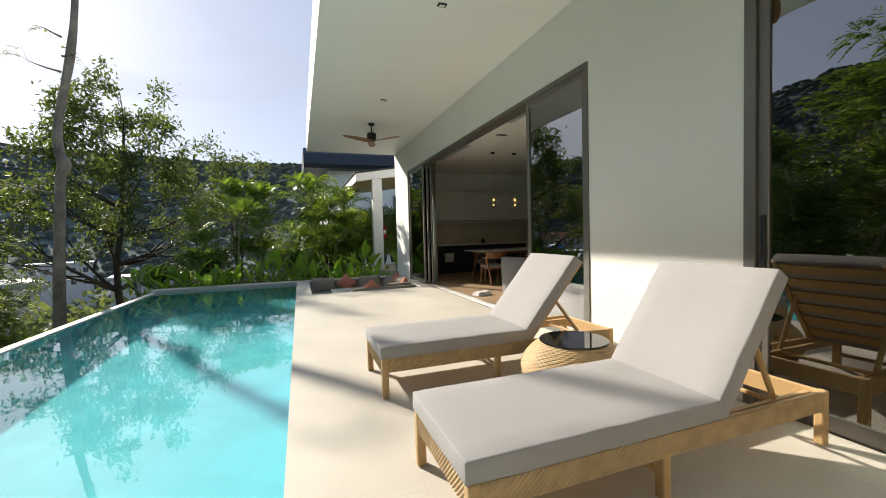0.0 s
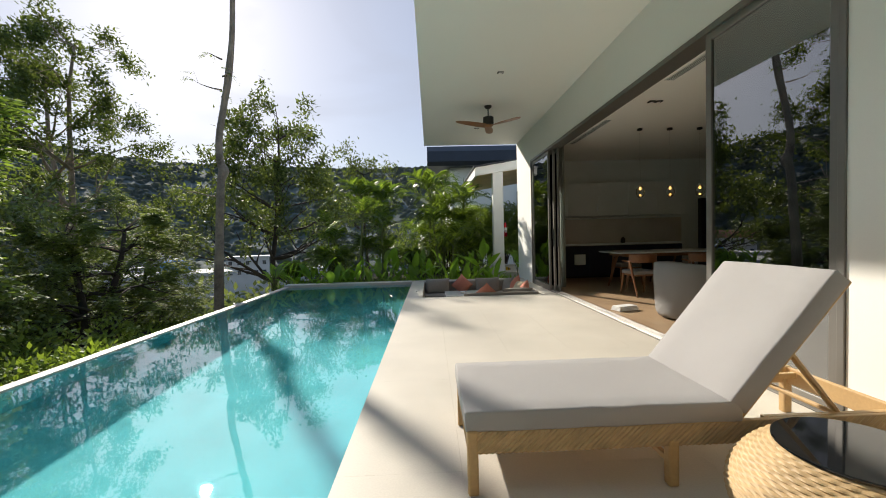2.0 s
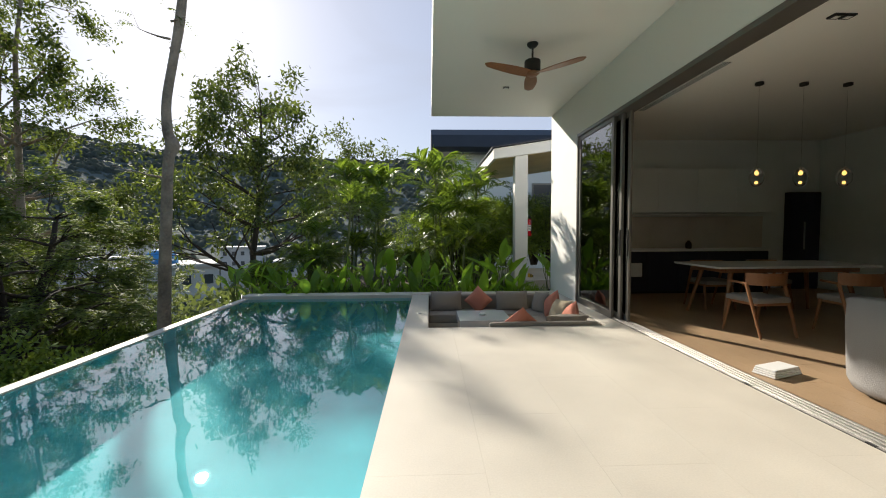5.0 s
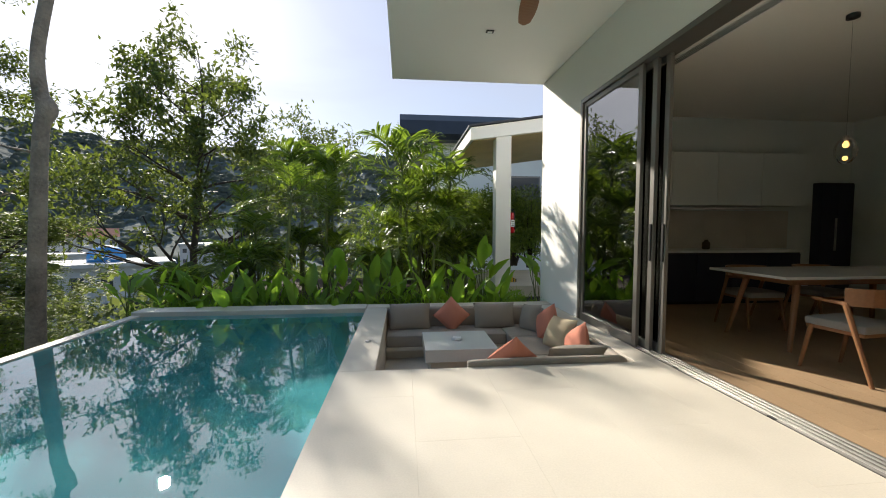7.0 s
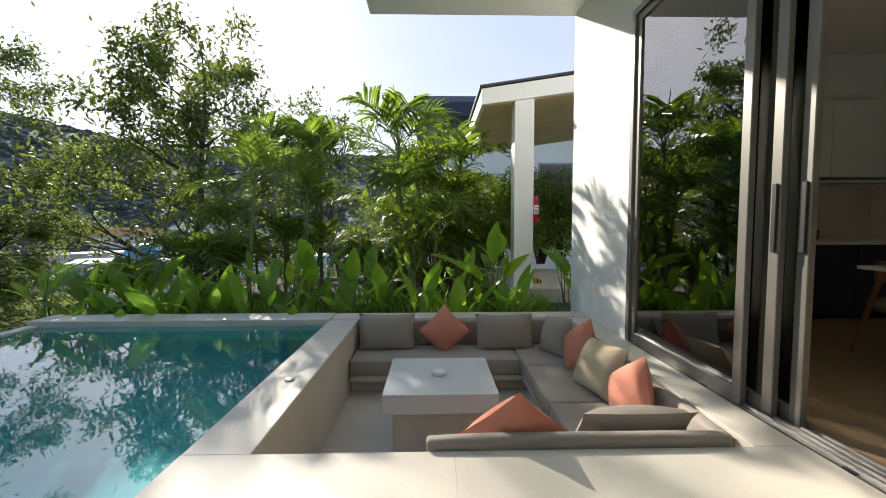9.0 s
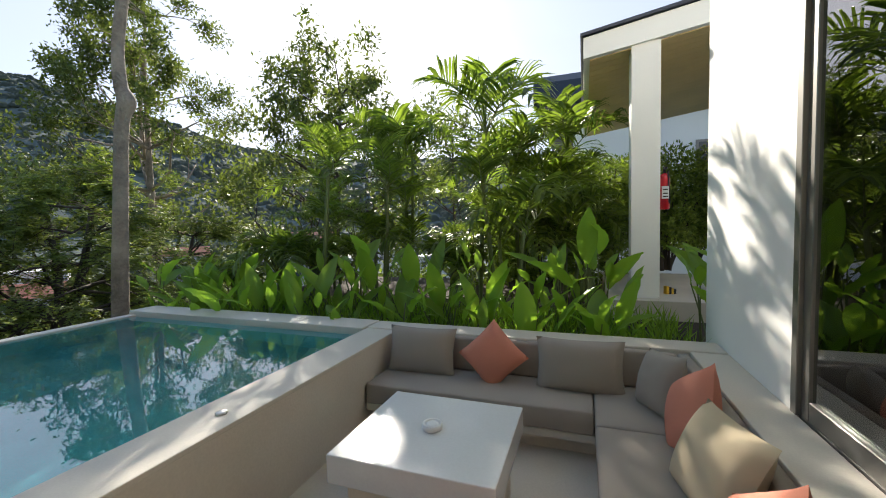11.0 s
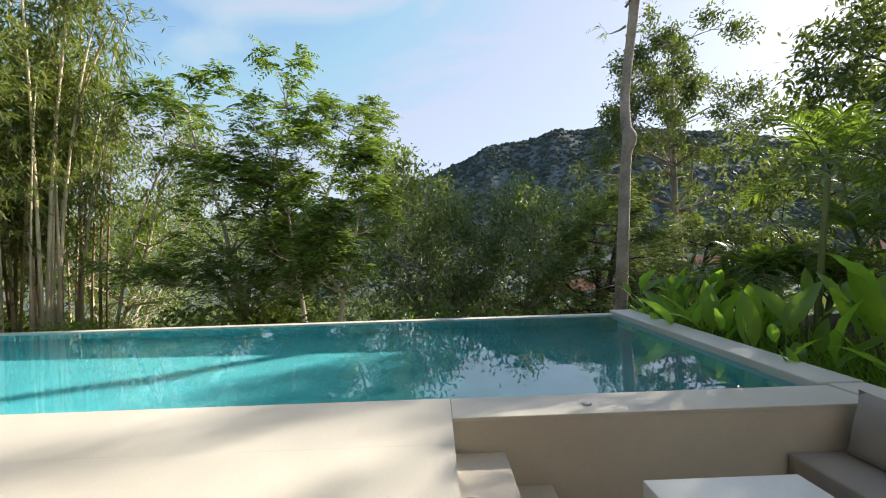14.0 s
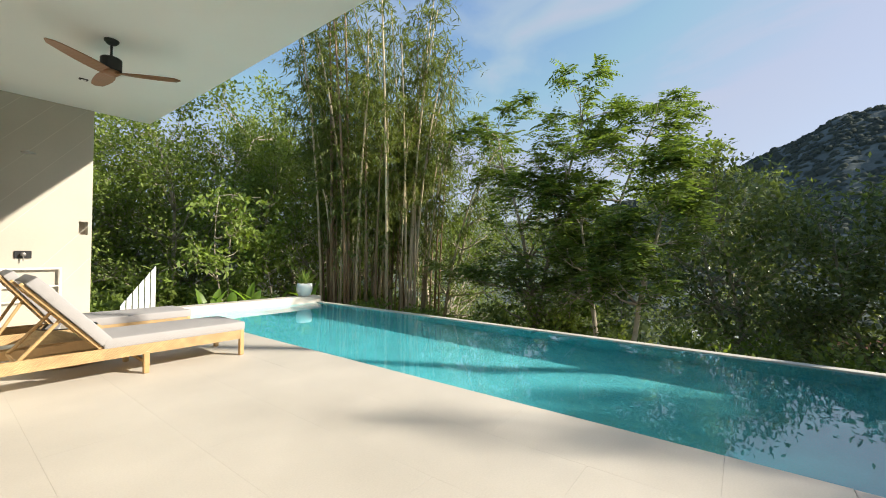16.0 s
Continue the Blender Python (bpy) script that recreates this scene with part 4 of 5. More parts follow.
block("bottom_bar", M_PAPER, (0.36, -0.64, -0.5, 0.95, -0.62, -0.45), gf)
tagged(gf, "white slatted stair railing with a sloping top", "railing")

# ---- pavilion, neighbour ----
pv = root("pavilion", 0, 0, 0)
block("base", M_PITWALL, (2.55, 14.5, -1.5, 9.0, 17.6, 0.0), pv, 0.01)
block("pillar", M_WHITE, (2.825, 14.68, 0.0, 3.165, 14.98, 3.31), pv, 0.004)
bm = bmesh.new()
for x, y, z in ((2.24, 14.64, 3.19), (9, 14.64, 4.15), (9, 19.6, 4.15), (2.24, 19.6, 3.19), (2.24, 14.64, 3.46), (9, 14.64, 4.5), (9, 19.6, 4.5), (2.24, 19.6, 3.46)):
    bm.verts.new((x, y, z))
bm.verts.ensure_lookup_table()
for q in ((3, 2, 1, 0), (4, 5, 6, 7), (0, 1, 5, 4), (1, 2, 6, 5), (2, 3, 7, 6), (3, 0, 4, 7)):
    bm.faces.new([bm.verts[i] for i in q])
part("roof", bm, M_WHITE, pv, "white fascia roof")
raw("roof_covering", [(2.2, 14.6, 3.47), (9, 14.6, 4.51), (9, 19.65, 4.51), (2.2, 19.65, 3.47), (2.2, 14.6, 3.51), (9, 14.6, 4.55), (9, 19.65, 4.55), (2.2, 19.65, 3.51)], [(3, 2, 1, 0), (4, 5, 6, 7), (0, 1, 5, 4), (1, 2, 6, 5), (2, 3, 7, 6), (3, 0, 4, 7)], M_NAVYROOF, pv)
for k in range(23):
    y = 14.72 + k * 0.21
    bm = bmesh.new()
    sl = 0.96 / 6.76
    for x, yy, z in ((2.32, y, 3.195), (8.9, y, 3.195 + 6.58 * sl), (8.9, y + 0.2, 3.195 + 6.58 * sl), (2.32, y + 0.2, 3.195)):
        bm.verts.new((x, yy, z))
        bm.verts.new((x, yy, z - 0.012))
    bm.verts.ensure_lookup_table()
    for q in ((0, 2, 4, 6), (7, 5, 3, 1), (0, 1, 3, 2), (4, 5, 7, 6), (2, 3, 5, 4), (6, 7, 1, 0)):
        bm.faces.new([bm.verts[i] for i in q])
    bmesh.ops.recalc_face_normals(bm, faces=bm.faces)
    part("soffit_board", bm, M_WOODSOFFIT, pv)
tagged(pv, "white pavilion with timber boarded soffit and square pillars", "pavilion")
fe = root("fire_extinguisher", 3.232, 14.8, 1.16)
lathe("cylinder", [(0.05, 0.0), (0.065, 0.01), (0.065, 0.40), (0.05, 0.45), (0.025, 0.47)], M_RED, fe, 28)
rod("valve", (0, 0, 0.46), (0, 0, 0.53), 0.018, M_BLACK, fe)
block("lever", M_BLACK, (-0.015, -0.1, 0.52, 0.015, 0.03, 0.545), fe)
rod("hose", (0.03, -0.05, 0.5), (0.05, -0.06, 0.08), 0.011, M_BLACK, fe)
block("label", M_PAPER, (-0.04, -0.068, 0.14, 0.04, -0.055, 0.3), fe)
for z in (0.16, 0.2, 0.25):
    block("print_bar", M_DARKBARK, (-0.03, -0.0695, z, 0.03, -0.067, z + 0.015), fe)
tagged(fe, "red fire extinguisher hung on the white pillar", "fire extinguisher")
bx = root("caution_block", 3.36, 15.1, 0.0, 25)
for k in range(4):
    block("stripe", (M_BLACK if k % 2 else mat("yellow paint", (0.65, 0.38, 0.02), 0.5)), (-0.07 + 0.035 * k, -0.035, 0, -0.035 + 0.035 * k, 0.035, 0.11 - 0.014 * k), bx)
tagged(bx, "yellow and black striped block on the pavilion base", "caution block")
nh = root("house", 0, 0, 0)
block("wall", M_WHITE, (1.9, 23.6, -2.0, 16, 33, 5.4), nh)
v, f = [], []
prof = [(22.9, 5.0), (22.7, 5.2), (22.75, 5.75), (23.2, 6.1), (27, 6.5), (33.5, 6.6), (33.5, 5.0)]
for x in (0.65, 16.5):
    for y, z in prof:
        v.append((x, y, z))
n = len(prof)
f = [tuple(range(n)), tuple(range(n, 2 * n))[::-1]] + [(i, i + n, (i + 1) % n + n, (i + 1) % n) for i in range(n)]
raw("roof", v, f, M_NAVYROOF, nh)["label"] = "slate blue metal roof"
for x in (5.6, 8.2):
    w = block("window", M_FRAME, (x, 23.56, 1.2, x + 1.4, 23.6, 3.6), nh)
    block("pane", M_PANE, (x + 0.08, 23.545, 1.28, x + 1.32, 23.556, 3.52), w)
tagged(nh, "white neighbouring house with a slate blue metal roof", "house")


# ---- far village ----
def far_house(x, y, z, w, d, h, roof, turn, label):
    r = root("house", x, y, z, turn)
    block("wall", M_FARWALL, (-w / 2, -d / 2, -7, w / 2, d / 2, h), r)
    if roof is M_PAPER:
        block("roof", M_FARWALL, (-w / 2 - 0.4, -d / 2 - 0.4, h, w / 2 + 0.4, d / 2 + 0.4, h + 0.4), r)
    else:
        v = [(-w / 2 - .6, -d / 2 - .6, h), (w / 2 + .6, -d / 2 - .6, h), (w / 2 + .6, d / 2 + .6, h), (-w / 2 - .6, d / 2 + .6, h), (-w / 2 - .6, 0, h + d * .3), (w / 2 + .6, 0, h + d * .3)]
        raw("roof", v, [(0, 1, 5, 4), (2, 3, 4, 5), (0, 4, 3), (1, 2, 5), (3, 2, 1, 0)], roof, r)
    k = max(2, int(w / 2.4))
    for i in range(k):
        x0 = -w / 2 + (i + 0.25) * w / k
        for zz in ((h - 2.3,) if h < 4.5 else (h - 2.3, h - 5.3)):
            wi = block("window", M_FARWALL, (x0, -d / 2 - 0.08, zz, x0 + 0.5 * w / k, -d / 2 - 0.01, zz + 1.4), r)
            block("pane", M_PANE, (x0 + 0.1, -d / 2 - 0.12, zz + 0.1, x0 + 0.5 * w / k - 0.1, -d / 2 - 0.07, zz + 1.3), wi)
    return tagged(r, label, "house", "houses in the valley")


h1 = far_house(-34, 56, -7.8, 12, 8, 4.6, M_PAPER, 34, "white flat-roofed house with a blue dome tank")
lathe("dome", [(1.8, 5.0), (1.8, 5.5), (1.7, 6.0), (1.3, 6.5), (0.7, 6.8), (0.05, 6.9)], M_BLUE, h1, 28)["label"] = "blue domed tank"
WL, RL = "white house among trees in the valley", "house with a red tiled roof in the valley"
for x, y, z, w, d, h, rf, tn in ((-48, 74, -13, 13, 8, 4, M_PAPER, 40), (-60, 88, -15, 9, 7, 4.5, M_TERRA, 30), (-88, 112, -12, 16, 9, 6, M_PAPER, 44), (-34, 66, -13.5, 10, 8, 3.6, M_PAPER, 24),
                                 (-95, 52, -15, 12, 8, 5, M_TERRA, 62), (-105, 44, -15, 10, 8, 4, M_TERRA, 70), (-90, 36, -16, 9, 7, 4, M_PAPER, 75), (-80, 22, -16, 12, 7, 3.5, M_TERRA, 80), (-118, 60, -13, 16, 9, 6, M_PAPER, 60),
                                 (-75, 8, -15.5, 11, 7, 3.5, M_PAPER, 88), (-58, 130, -10, 12, 8, 6, M_PAPER, 20), (-100, 140, -8, 18, 9, 6, M_TERRA, 36), (-120, 100, -11, 14, 9, 5, M_TERRA, 50), (-30, 100, -11, 12, 8, 5, M_PAPER, 15)):
    far_house(x, y, z, w, d, h, rf, tn, RL if rf is M_TERRA else WL)


# ---- plants ----
rng = random.Random(7)


def rv(s=1.0):
    return Vector((rng.gauss(0, s), rng.gauss(0, s), rng.gauss(0, s)))


def put_leaf(s, p, d, length, width, fold=0.25, side=None):
    """A pointed leaf of four triangles at p along d."""
    d = d.normalized()
    sd = side or d.cross(Vector((rng.gauss(0, .35), rng.gauss(0, .35), 1))).normalized()
    up = sd.cross(d)
    a = p + d * length * 0.45 + up * width * fold * -0.5
    s.add([p, p + d * length * 0.42 + sd * width / 2, p + d * length - up * length * 0.12, p + d * length * 0.42 - sd * width / 2, a], [(0, 1, 4), (1, 2, 4), (2, 3, 4), (3, 0, 4)])


def put_leaf2(s, p, d, length, width):
    d = d.normalized()
    sd = d.cross(Vector((rng.gauss(0, .5), rng.gauss(0, .5), 1))).normalized() * (width / 2)
    s.add([p, p + d * length * 0.45 + sd, p + d * length, p + d * length * 0.45 - sd], [(0, 1, 2), (0, 2, 3)])


def limb(s, p, d, length, r, segs, bend, lift):
    pts, rad = [p.copy()], [r]
    for i in range(segs):
        d = (d + rv(bend) + Vector((0, 0, lift))).normalized()
        p = p + d * (length / segs)
        pts.append(p.copy())
        rad.append(max(0.004, r * (1 - 0.75 * (i + 1) / segs)))
    s.tube(pts, rad, 7 if r > 0.06 else 5 if r > 0.02 else 4)
    return pts, rad, d


def grow(wood, tips, p, d, length, r, depth, spread, lift, kids, bend=0.12, decay=0.62):
    pts, rad, dd = limb(wood, p, d, length, r, 5 if depth else 3, bend, lift)
    if depth == 0:
        for q in pts[1:]:
            tips.append((q, dd))
        return
    for k in range(kids + (1 if rng.random() < 0.4 else 0)):
        i = rng.choice([2, 3, 4, 5, 5])
        nd = (dd + rv(spread)).normalized()
        grow(wood, tips, pts[i], nd, length * decay * rng.uniform(0.75, 1.15), rad[i] * 0.75, depth - 1, spread, lift, kids, bend, decay)


def leaves_simple(s, tips, per, length, width, scatter, droop):
    for q, d in tips:
        for _ in range(per):
            w = (d * 0.4 + rv(0.7) + Vector((0, 0, -droop))).normalized()
            put_leaf2(s, q + rv(scatter), w, length * rng.uniform(0.7, 1.2), width * rng.uniform(0.7, 1.2))


def leaves_pinnate(s, tips, per, length, pairs, lw):
    for q, d in tips:
        for _ in range(per):
            w = (d * 0.5 + rv(0.6)).normalized()
            w.z *= 0.5
            w.normalize()
            sd = w.cross(Vector((0, 0, 1))).normalized()
            L = length * rng.uniform(0.7, 1.15)
            for k in range(pairs):
                t = (k + 1) / pairs
                c = q + w * L * t - Vector((0, 0, 0.35 * L * t * t))
                ll = lw * (1.1 - 0.5 * t)
                for sg in (-1, 1):
                    put_leaf2(s, c, sd * sg + w * 0.35 - Vector((0, 0, 0.25)), ll, ll * 0.36)


def tree(name, x, y, z, stems, height, r, depth, spread, lift, kids, leaf, mats, label, seed, first=0.35, cat="tree", decay=0.62, group="", lean_to=(0, 0), wide=0.7):
    """A tree of one or more stems with boughs and a crown of leaves."""
    rng.seed(seed)
    wood, tips = Soup(), []
    for k in range(stems):
        lean = Vector((rng.gauss(0, 0.10) + lean_to[0], rng.gauss(0, 0.10) + lean_to[1], 1)).normalized()
        pts, rad, d = limb(wood, Vector((rng.gauss(0, .12) * (stems > 1), rng.gauss(0, .12) * (stems > 1), -0.3)), lean, height, r, 9, 0.07, 0.05)
        for i in range(1, 10):
            if i / 9 < first:
                continue
            for _ in range(kids):
                a = rng.uniform(0, 2 * math.pi)
                dr = Vector((math.cos(a), math.sin(a), rng.uniform(0.05, 0.7))).normalized()
                ln = wide * height * (0.42 - 0.24 * (i / 9)) * rng.uniform(0.7, 1.2)
                grow(wood, tips, pts[i], dr, ln, rad[i] * 0.55 + 0.008, depth - 1, spread, lift, 2, decay=decay)
        tips.append((pts[-1], d))
    crown = Soup()
    kind, args = leaf
    (leaves_simple if kind == "simple" else leaves_pinnate)(crown, tips, *args)
    t = root(name, x, y, z)
    wood.ob("trunk", mats[0], t, True)
    crown.ob("crown", mats[1], t)
    return tagged(t, label, cat, group)


def smooth_path(pts, rad, n=5):
    """A finer line through the points, without corners."""
    op, orad = [], []
    for i in range(len(pts) - 1):
        a, b, c, d = pts[max(i - 1, 0)], pts[i], pts[i + 1], pts[min(i + 2, len(pts) - 1)]
        for k in range(n):
            t = k / n
            op.append(0.5 * ((2 * b) + (c - a) * t + (2 * a - 5 * b + 4 * c - d) * t * t + (3 * b - a - 3 * c + d) * t ** 3))
            orad.append(rad[i] + (rad[i + 1] - rad[i]) * (3 * t * t - 2 * t ** 3))
    return op + [pts[-1]], orad + [rad[-1]]


# bare kinked trunk by the pool corner
tb = root("tree", -5.75, 13.55, ground_z(-5.75, 13.55))
rng.seed(3)
s = Soup()
s.tube(*smooth_path([Vector(p) for p in ((0.02, 0, -0.4), (0.05, 0.02, 1.2), (0.08, 0.06, 2.6), (0.14, 0.14, 4.4), (0.2, 0.2, 5.7), (0.27, 0.26, 6.1), (0.2, 0.22, 6.4), (0.2, 0.22, 7.1), (0.36, 0.28, 8.1), (0.5, 0.34, 9.0), (0.64, 0.4, 10.4), (0.72, 0.45, 12.8))], [0.19, 0.155, 0.135, 0.12, 0.112, 0.15, 0.112, 0.098, 0.094, 0.105, 0.078, 0.065]), 12)
tips = []
for h, a, ln in ((8.5, 195, 0.65), (8.9, 20, 0.35), (8.3, 70, 0.3), (5.3, 190, 1.0), (9.4, 200, 0.4)):
    grow(s, tips, Vector((0.14 + 0.06 * (h - 5), 0.2, h)), Vector((math.cos(radians(a)), math.sin(radians(a)), 0.25)), ln, 0.03, 1, 0.5, 0.03, 2)
s.ob("trunk", M_BARK, tb, True)
c = Soup()
leaves_pinnate(c, tips[::2], 1, 0.35, 8, 0.09)
c.ob("crown", L_SPREAD, tb)
tagged(tb, "tall bare grey trunk with a kink and few twigs", "tree")

tree("tree", -7.4, 23.4, ground_z(-7.4, 23.4), 1, 11.6, 0.2, 3, 0.62, 0.04, 6, ("simple", (22, 0.25, 0.10, 0.2, 0.4)), (M_DARKBARK, L_BACK), "airy broadleaf tree with an open crown coloured dark as backlit", 11, 0.28, wide=0.92)
tree("tree", -15.5, 22.4, ground_z(-15.5, 22.4), 2, 18.0, 0.24, 3, 0.5, 0.02, 4, ("simple", (34, 0.22, 0.10, 0.24, 0.1)), (M_BARK, L_BACK), "tall slender tree with tiered clumps of leaves", 12, 0.4, decay=0.5, lean_to=(-0.22, -0.06), wide=0.66)
tree("tree", -10.4, 14.6, ground_z(-10.4, 14.6), 2, 6.6, 0.22, 3, 0.42, -0.01, 4, ("pinnate", (5, 0.46, 6, 0.15)), (M_DARKBARK, L_SPREAD), "wide spreading tree with dark limbs and feathery leaves", 13, 0.25, decay=0.72, wide=0.85)
tree("tree", -13.5, 19.5, ground_z(-13.5, 19.5), 2, 7.0, 0.2, 3, 0.42, -0.01, 4, ("pinnate", (5, 0.46, 6, 0.15)), (M_DARKBARK, L_SPREAD), "wide spreading tree with dark limbs and feathery leaves", 14, 0.25, decay=0.72, wide=0.85)
tree("tree", -6.6, 6.7, ground_z(-6.6, 6.7), 2, 6.4, 0.09, 3, 0.5, 0.06, 4, ("pinnate", (2, 0.5, 6, 0.2)), (M_PALEBARK, L_COMP), "feathery leaved young tree with pale forked stems", 15, 0.45, wide=0.52)
tree("tree", -8.0, 4.2, ground_z(-8, 4.2), 3, 9.2, 0.1, 3, 0.5, 0.06, 4, ("pinnate", (2, 0.5, 6, 0.2)), (M_PALEBARK, L_COMP), "feathery leaved tree with a dense bright crown", 16, 0.3, wide=0.58)
dk = tree("tree", -13.0, 9.4, ground_z(-13, 9.4), 3, 9.2, 0.1, 3, 0.55, 0.03, 4, ("simple", (11, 0.21, 0.095, 0.24, 0.1)), (M_PALEBARK, L_DARK), "dense dark-leaved tree on the slope below the pool", 17, 0.25)
for x, y, tn in ((-14.2, 12.6, 130),):
    copy_thing(dk, pose(x, y, ground_z(x, y) - 0.6, 0, 0, tn))
tree("tree", -2.2, 26.0, ground_z(-2.2, 26), 1, 10.5, 0.13, 3, 0.6, 0.04, 3, ("simple", (10, 0.24, 0.10, 0.2, 0.2)), (M_DARKBARK, L_BACK), "open-crowned tree with bare upper twigs behind the palms", 19, 0.5, wide=0.8)
bgt = tree("tree", -12, -3, ground_z(-12, -3), 2, 10.5, 0.14, 3, 0.52, 0.05, 4, ("simple", (15, 0.17, 0.075, 0.26, 0.1)), (M_PALEBARK, L_TREE), "tall leafy tree in the wood behind the pool", 18, 0.25)
for x, y, sc, tn in ((-3.5, -10, 1.0, 40), (-8.5, -8, 1.05, 140), (0.5, -9, 0.9, 200), (-13.5, 1.5, 0.75, 260), (-1.5, -14, 1.1, 80), (3.5, -12, 0.9, 20), (-17, -6, 1.0, 330),
                     (-2.4, -7.2, 0.85, 300), (-6.2, -5.6, 0.95, 15), (-5.6, -10.5, 1.2, 100), (-0.4, -12, 1.15, 170), (-9.5, -4.4, 1.1, 60), (-11, -9, 1.3, 210), (-3.4, -13.5, 1.35, 250), (1.6, -10.5, 1.0, 330)):
    copy_thing(bgt, pose(x, y, ground_z(x, y), 0, 0, tn) @ Matrix.Scale(sc, 4))


# bamboo clump
def bamboo(x, y, count, spread, label, seed):
    rng.seed(seed)
    z = ground_z(x, y)
    t = root("bamboo_clump", x, y, z)
    lv = Soup()
    for k in range(count):
        a, dd = rng.uniform(0, 2 * math.pi), spread * math.sqrt(rng.random())
        b = Vector((dd * math.cos(a), dd * math.sin(a), 0))
        h = rng.uniform(8.5, 15.5) if k % 5 else rng.uniform(7, 9.5)
        out = Vector((math.cos(a), math.sin(a), 0)) * rng.uniform(0.2, 1.9) + Vector((rng.gauss(0, .35), rng.gauss(0, .35), 0))
        out *= 1.0 if k % 5 else 0.3
        r0 = rng.uniform(0.032, 0.056)
        pts, rad = [], []
        n = 22
        for i in range(n + 1):
            u = i / n
            p = b + out * (u ** 2) + Vector((0, 0, h * u - (1.2 * u ** 4)))
            pts += [p, p + Vector((0, 0, 0.02))]
            rr = r0 * (1 - 0.6 * u)
            rad += [rr, rr * 1.18]
        s = Soup()
        s.tube(pts, rad, 6)
        s.ob("culm", M_CULM if k % 3 else M_OLDCULM, t, True)
        if k % 5:
            for i in range(10, n + 1):
                for _ in range(4):
                    p0 = pts[i * 2]
                    w = (rv(0.6) + Vector((0, 0, 0.1))).normalized()
                    ln = rng.uniform(0.4, 1.2)
                    for q in range(6):
                        c = p0 + w * ln * (q + 1) / 6 - Vector((0, 0, 0.25 * ln * ((q + 1) / 6) ** 2))
                        for _ in range(3):
                            put_leaf2(lv, c, w * 0.6 + rv(0.5) - Vector((0, 0, 0.5)), rng.uniform(0.18, 0.32), 0.038)
    lv.ob("foliage", L_BAMBOO, t)
    return tagged(t, label, "bamboo")


bamboo(-6.0, -1.3, 60, 1.8, "dense clump of tall straw-coloured bamboo culms", 21)
bamboo(-7.7, -0.5, 18, 1.0, "clump of bamboo with feathery leaves", 22)


# shrubs and hillside cover
def shrub(name, rad, h, n, ll, lw, mats, label, seed, group):
    rng.seed(seed)
    w, c = Soup(), Soup()
    for k in range(14):
        a = rng.uniform(0, 2 * math.pi)
        e = Vector((rad * 0.8 * math.cos(a) * rng.random(), rad * 0.8 * math.sin(a) * rng.random(), h * rng.uniform(0.5, 0.95)))
        w.tube([Vector((0.1 * math.cos(a), 0.1 * math.sin(a), -0.2)), e * 0.5 + rv(0.05), e], [0.03, 0.018, 0.006], 5)
    lumps = [(Vector((rng.gauss(0, rad * 0.45), rng.gauss(0, rad * 0.45), h * rng.uniform(0.2, 0.85))), rad * rng.uniform(0.3, 0.55)) for _ in range(16)]
    for _ in range(n):
        q, lr = rng.choice(lumps)
        d = rv(1).normalized()
        put_leaf2(c, q + d * lr * rng.uniform(0.6, 1.05), (d * 0.6 + rv(0.5)), ll * rng.uniform(0.7, 1.3), lw * rng.uniform(0.7, 1.3))
    t = root(name)
    w.ob("stems", mats[0], t)
    c.ob("foliage", mats[1], t)
    return tagged(t, label, "shrub", group)


shA = shrub("shrub", 1.3, 2.3, 6500, 0.13, 0.065, (M_DARKBARK, L_SHRUB), "leafy green shrub on the slope", 31, "shrubs on the slope")
shB = shrub("shrub", 1.6, 3.2, 7000, 0.17, 0.08, (M_DARKBARK, L_TREE), "tall dark green shrub on the slope", 32, "shrubs on the slope")
spots = [(0.4, -3.2, 0), (-1.0, -4.2, 1), (-2.3, -3.4, 0), (-3.4, -4.8, 1), (1.6, -4.4, 1), (-4.8, -3.8, 0), (-0.4, -6.2, 1), (2.8, -3.6, 0), (-7.6, -2.8, 1), (-4.4, -6.5, 1), (0.8, -6.8, 1), (-2.2, -5.6, 1), (-5.8, -5.0, 1), (-7.2, -4.8, 1), (-3.2, -7.4, 1), (-6.4, -3.0, 1), (-9.2, -3.0, 1),
         (-4.6, -0.6, 0), (-5.0, 1.2, 0), (-6.0, 2.9, 0), (-5.2, 4.6, 0), (-5.8, 8.3, 0), (-6.6, 10.2, 0), (-7.4, 12.0, 0), (-7.2, 5.4, 1), (-8.8, 7.6, 1), (-8.9, 10.6, 1), (-9.3, 12.8, 0), (-8.0, 15.8, 0), (-9.0, 2.0, 1), (-9.5, -1.2, 1), (-11.5, 4.2, 1), (-11, 16.5, 1), (-9.5, 19.5, 0), (-12, 0.5, 1), (-3.6, 21.5, 1), (-12.5, 14, 0), (-16, 15.5, 1),
         (-3.6, 18.4, 0), (0.4, 18.2, 0), (1.5, 18.2, 1)]
firsts = {}
rng.seed(5)
for x, y, k in spots:
    src = (shA, shB)[k]
    m = pose(x, y, -1.1 if k and 16 < y < 18.5 and x > -5 else ground_z(x, y) - 0.1 + (0.25 if y < -2 else 0), 0, 0, rng.uniform(0, 360))
    if k not in firsts:
        src.matrix_basis = m
        firsts[k] = 1
    else:
        copy_thing(src, m)
hA = shrub("hedge_shrub", 0.9, 2.4, 7000, 0.09, 0.045, (M_DARKBARK, L_SHRUB), "clipped dense hedge bush behind the pavilion", 33, "hedge bushes")
hA.matrix_basis = pose(3.9, 18.6, 0.15)
